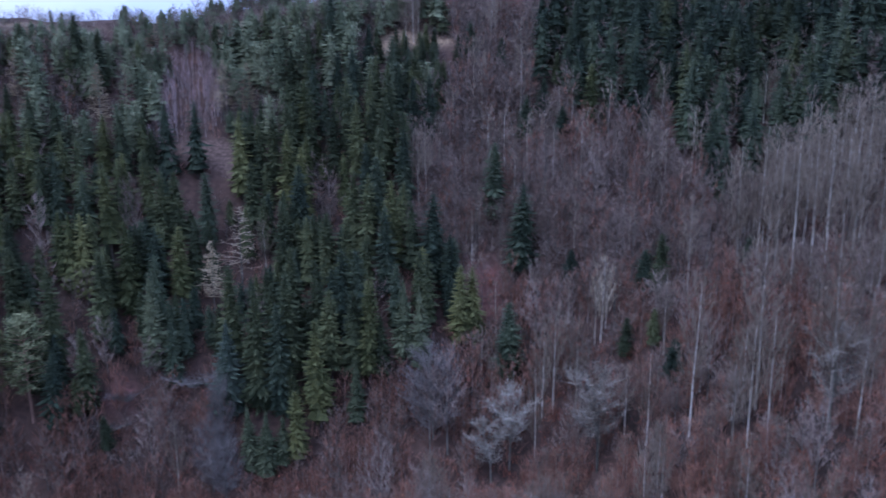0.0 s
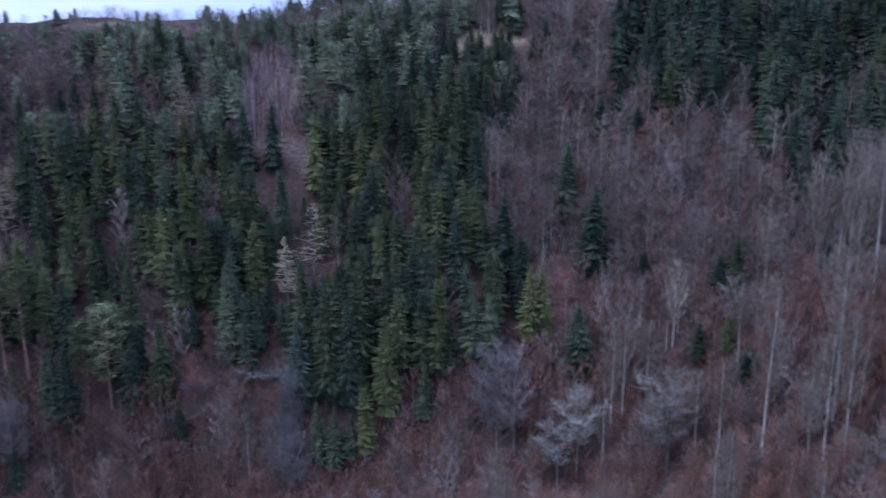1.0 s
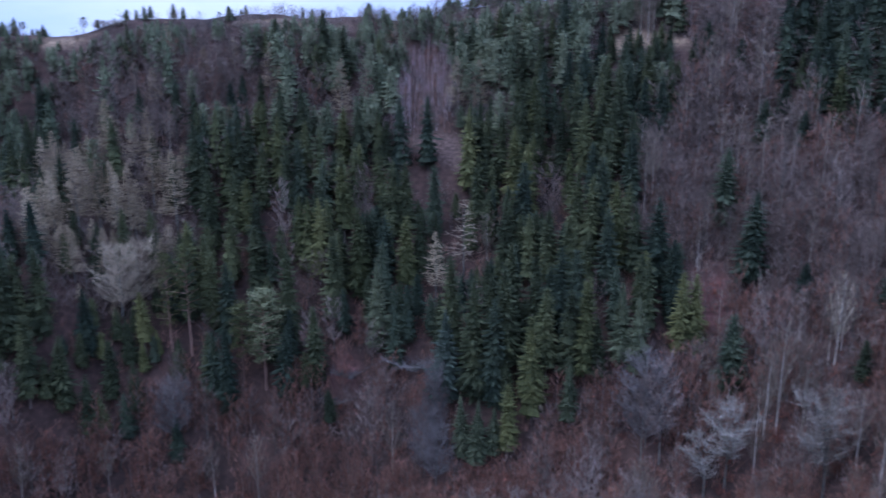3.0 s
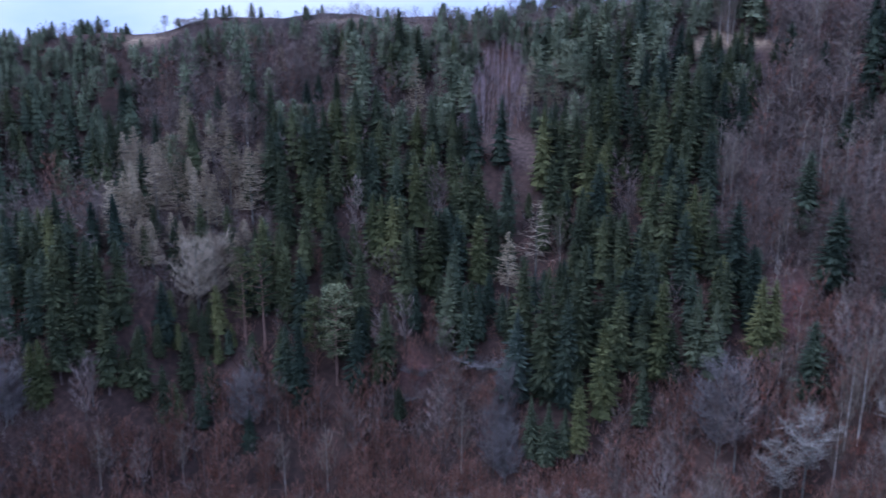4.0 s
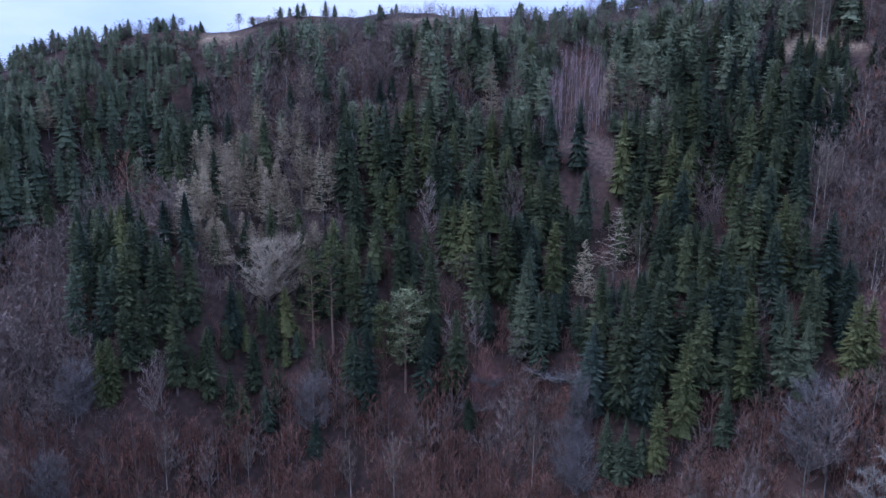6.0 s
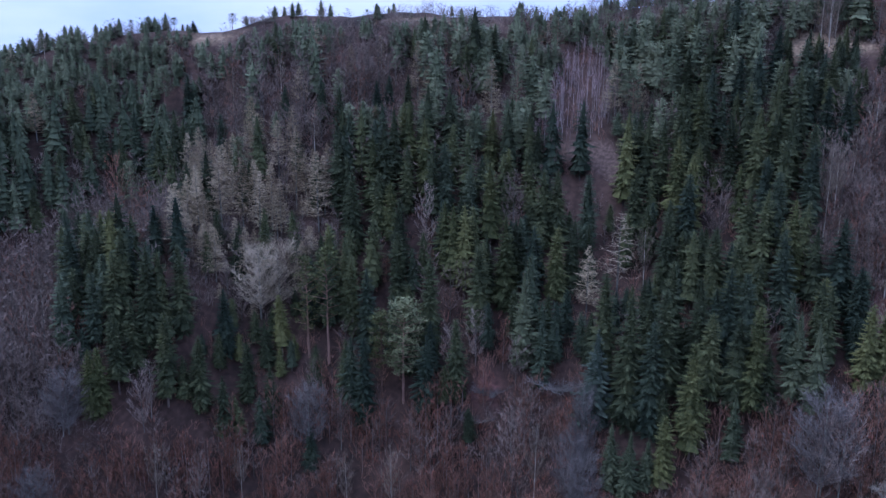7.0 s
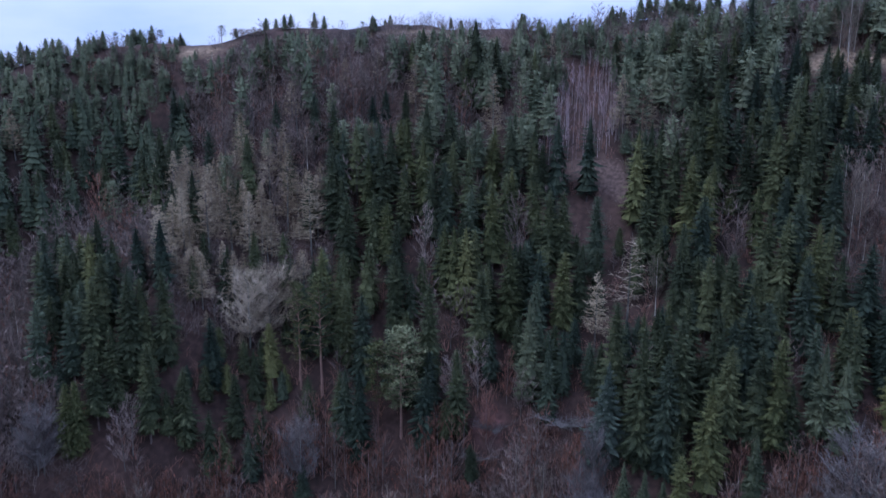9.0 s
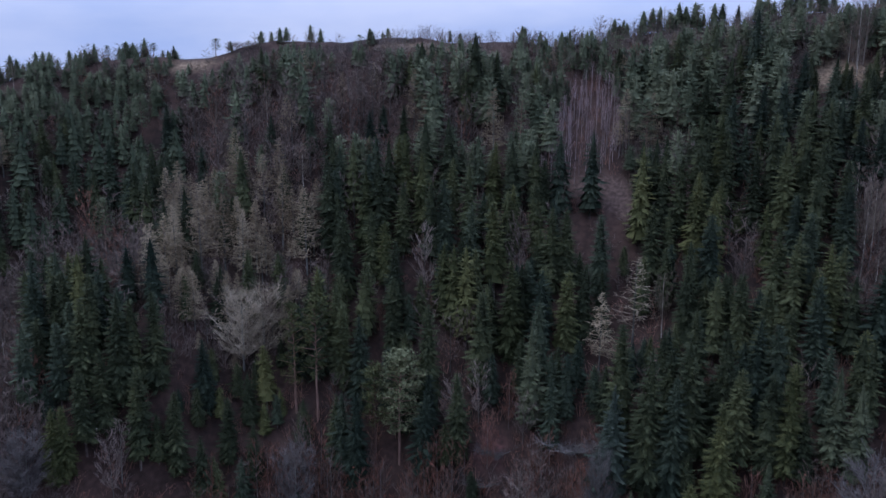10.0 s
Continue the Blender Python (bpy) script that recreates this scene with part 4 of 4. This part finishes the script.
# ---------------------------------------------------------------- the woods between them
MIX = {
    "spruce": (("spruce", 0.52), ("dark", 0.3), ("yellow", 0.08), ("grey", 0.1)),
    "highspruce": (("pine", 0.46), ("spruce", 0.16), ("dark", 0.14), ("grey", 0.24)),
    "upland": (("grey", 0.86), ("beech", 0.06), ("pine", 0.05), ("larch", 0.03)),
    "apron": (("spruce", 0.35), ("grey", 0.5), ("pine", 0.15)),
    "pine": (("pine", 0.66), ("spruce", 0.14), ("larch", 0.05), ("grey", 0.15)),
    "far": (("dark", 0.48), ("spruce", 0.12), ("pine", 0.16), ("beech", 0.03), ("grey", 0.21)),
    "mixed": (("pine", 0.32), ("beech", 0.12), ("spruce", 0.08), ("larch", 0.05), ("grey", 0.43)),
    "larch": (("larch", 0.5), ("grey", 0.36), ("spruce", 0.14)),
    "beech": (("beech", 0.8), ("grey", 0.2)),
    "spur": (("grey", 0.86), ("beech", 0.14)),
    "darkwood": (("dark", 0.62), ("spruce", 0.1), ("grey", 0.28)),
    "hollow": (("beech", 0.5), ("grey", 0.5)),
    "birch": (("birch", 0.75), ("grey", 0.25)),
    "birchbeech": (("beech", 0.6), ("grey", 0.25), ("birch", 0.15)),
    "grey": (("grey", 0.72), ("birch", 0.12), ("beech", 0.16)),
    "strip": (("pole", 1.0),),
    "low": (("spruce", 0.15), ("grey", 0.85)),
}
EXTRA = {"beech": 2.6, "birchbeech": 1.7, "grey": 1.7, "spur": 2.2, "birch": 2.0, "hollow": 2.2, "far": 1.0, "mixed": 1.6, "pine": 0.4, "highspruce": 0.4, "upland": 2.0, "apron": 0.6, "strip": 5.0, "larch": 1.1}
HEIGHT = {"spruce": (18, 26), "dark": (17, 25), "yellow": (18, 26), "pine": (15, 22), "larch": (16, 22), "grey": (13, 18), "beech": (13, 18),
          "birch": (16, 22), "pole": (9, 14)}
LIMIT = {"spruce": 290, "dark": 250, "yellow": 90, "pine": 160, "larch": 90, "grey": 240, "beech": 260, "birch": 140, "pole": 200}


CONIFER_STANDS = ("spruce", "highspruce", "pine", "far", "darkwood")


def held_down(x, y, h):
    """The height left to a tree that grows in front of one of the single trees."""
    r = math.hypot(x, y)
    for u, w, hp, shown in SINGLES:
        if abs(u - x) < 14 and abs(w - y) < 14:
            q, side = r - math.hypot(u, w), abs(u * y - w * x) / math.hypot(u, w)
            if -13 < q < 0 and side < 4.2:
                h = min(h, shown * hp - q * 1.25)
    return h


def scatter(step, conifers):
    spots = []
    for i in range(int(-315 / step), int(225 / step)):
        for j in range(int(60 / step), int(405 / step)):
            x, y = (i + rng.uniform(0.1, 0.9)) * step, (j + rng.uniform(0.1, 0.9)) * step
            r, a = math.hypot(x, y), math.degrees(math.atan2(-x, y))
            crest = float(np.interp(a, CREST_TURNS, CREST_REACH))
            if a < -28 or a > 51 or r < 135 or r > crest + (14 if a > 36 else 8):
                continue
            if float(ground(x, y)) + 15 - EYE_LEVEL < -0.6 * r:
                continue
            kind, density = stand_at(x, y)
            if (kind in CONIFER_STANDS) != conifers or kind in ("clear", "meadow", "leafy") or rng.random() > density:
                continue
            if r > crest - 5 and 19 < a < 37 and rng.random() < 0.55:
                continue
            if any((x - u) ** 2 + (y - w) ** 2 < (11 if conifers else 7) for u, w, *_ in SINGLES):
                continue
            more = EXTRA.get(kind, 0) + ((0.6 if 19 < a < 37 else 2.6) if r > crest - 16 and kind in ("far", "mixed", "pine", "spruce", "highspruce", "darkwood") else 0)
            for k in range(1 + int(more) + (rng.random() < more % 1)):
                roll = rng.random()
                for tree, share in MIX[kind]:
                    if roll < share:
                        break
                    roll -= share
                if r > crest - 14 and tree in ("spruce", "dark", "yellow"):
                    tree = "pine"
                low, high = HEIGHT[tree]
                h = rng.uniform(low, high) * (0.8 if kind == "far" else 1.0) * (1.0 - (0.7 if 17 < a < 38 else 0.6) * float(smooth(crest - 24, crest - 2, r))) * (0.45 if kind in ("low", "apron") else 1.0)
                if k:
                    x2, y2 = x + rng.choice((-1, 1)) * rng.uniform(1.2, 2.6), y + rng.uniform(-2.4, 2.4)
                    h *= rng.uniform(0.6, 0.95)
                else:
                    x2, y2 = x, y
                h = held_down(x2, y2, h)
                if h > (2.6 if r > crest - 20 or tree in ("beech", "grey") else 4.5):
                    spots.append((r, tree, x2, y2, h))
    return spots


SINGLES = list(PLACED)
WOODS = {}
for r, tree, x, y, h in sorted(scatter(4.6, True) + scatter(4.2, False)):
    if COUNT.get(tree, 0) < LIMIT[tree]:
        plant(tree, x, y, h, 1.0, True)
    else:
        WOODS.setdefault(tree, []).append((x, y, h))


def join_woods(tree, spots):
    """The trees past counting, one mesh of real geometry for each kind."""
    name, family, bark, leaf, label, category, group = KINDS[tree]
    vs, fs, ms, base = [], [], [], 0
    ready = []
    for parts in FAR_SHAPES[family] + BROW_SHAPES[family]:
        v = np.concatenate([np.array(p.v, float).reshape(-1, 3) for p in parts])
        f, n, mi = [], 0, []
        for slot, p in enumerate(parts):
            if p.f:
                f.append(np.array(p.f, int) + n)
                mi.append(np.full(len(p.f), slot))
            n += len(p.v)
        ready.append((v, np.concatenate(f), np.concatenate(mi)))
    for k, (x, y, h) in enumerate(spots):
        near = len(FAR_SHAPES[family])
        v, f, mi = ready[k % near] if math.hypot(x, y) < 250 else ready[near + k % (len(ready) - near)]
        s, t = h / H0, rng.uniform(0, 6.283)
        side = s * (0.6 + 0.4 / max(s, 0.32)) * rng.uniform(0.88, 1.12)
        c, d = math.cos(t) * side, math.sin(t) * side
        w = np.stack([v[:, 0] * c - v[:, 1] * d + x, v[:, 0] * d + v[:, 1] * c + y, v[:, 2] * s + float(ground(x, y)) - 0.25], 1)
        vs.append(w)
        fs.append(f + base)
        ms.append(mi)
        base += len(v)
    ob = new(name.replace("_tree", "_woods"), mesh_of("woods", np.concatenate(vs), np.concatenate(fs), [bark, leaf, DRY_LEAVES], np.concatenate(ms)))
    tagged(ob, "far " + label.split(" on the")[0] + " woods up the hill", category + " wood", kind="stuff")


for tree, spots in WOODS.items():
    join_woods(tree, spots)


# ---------------------------------------------------------------- undergrowth
def undergrowth(name, count, kinds, material, label, size):
    twigs = Shape()
    made = 0
    while made < count:
        a, r = math.radians(rng.uniform(-29, 51)), rng.uniform(138, 320)
        x, y = -r * math.sin(a), r * math.cos(a)
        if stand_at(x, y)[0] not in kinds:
            made += 0.2
            continue
        z, s = float(ground(x, y)) - 0.1, size * rng.uniform(0.5, 1.2)
        for _ in range(9):
            p = Vector((x + rng.uniform(-0.7, 0.7), y + rng.uniform(-0.7, 0.7), z))
            q = p + Vector((rng.gauss(0, 0.3), rng.gauss(0, 0.3), rng.uniform(0.5, 1.1))) * s
            twigs.twig(p, q, 0.14)
            m = p.lerp(q, 0.6)
            twigs.twig(m, m + Vector((rng.gauss(0, 0.35), rng.gauss(0, 0.35), 0.35)) * s, 0.08)
        made += 1
    ob = new(name, mesh_of(name, twigs.v, twigs.f, [material]))
    tagged(ob, label, "undergrowth", kind="stuff")


undergrowth("brown_brush", 6000, ("beech", "birchbeech", "hollow", "grey", "birch", "strip", "upland", "spruce"), TWIGS["beech"], "red-brown leafless brush under the bare trees", 4.4)
undergrowth("leafy_brush", 3600, ("beech", "birchbeech", "hollow", "leafy"), DRY_LEAVES, "young beech brush holding orange-brown dry leaves", 3.0)
undergrowth("grey_brush", 6500, ("grey", "birch", "hollow", "mixed", "larch", "far", "pine", "highspruce", "spur", "upland"), TWIGS["grey"], "grey leafless saplings under the bare trees", 4.6)
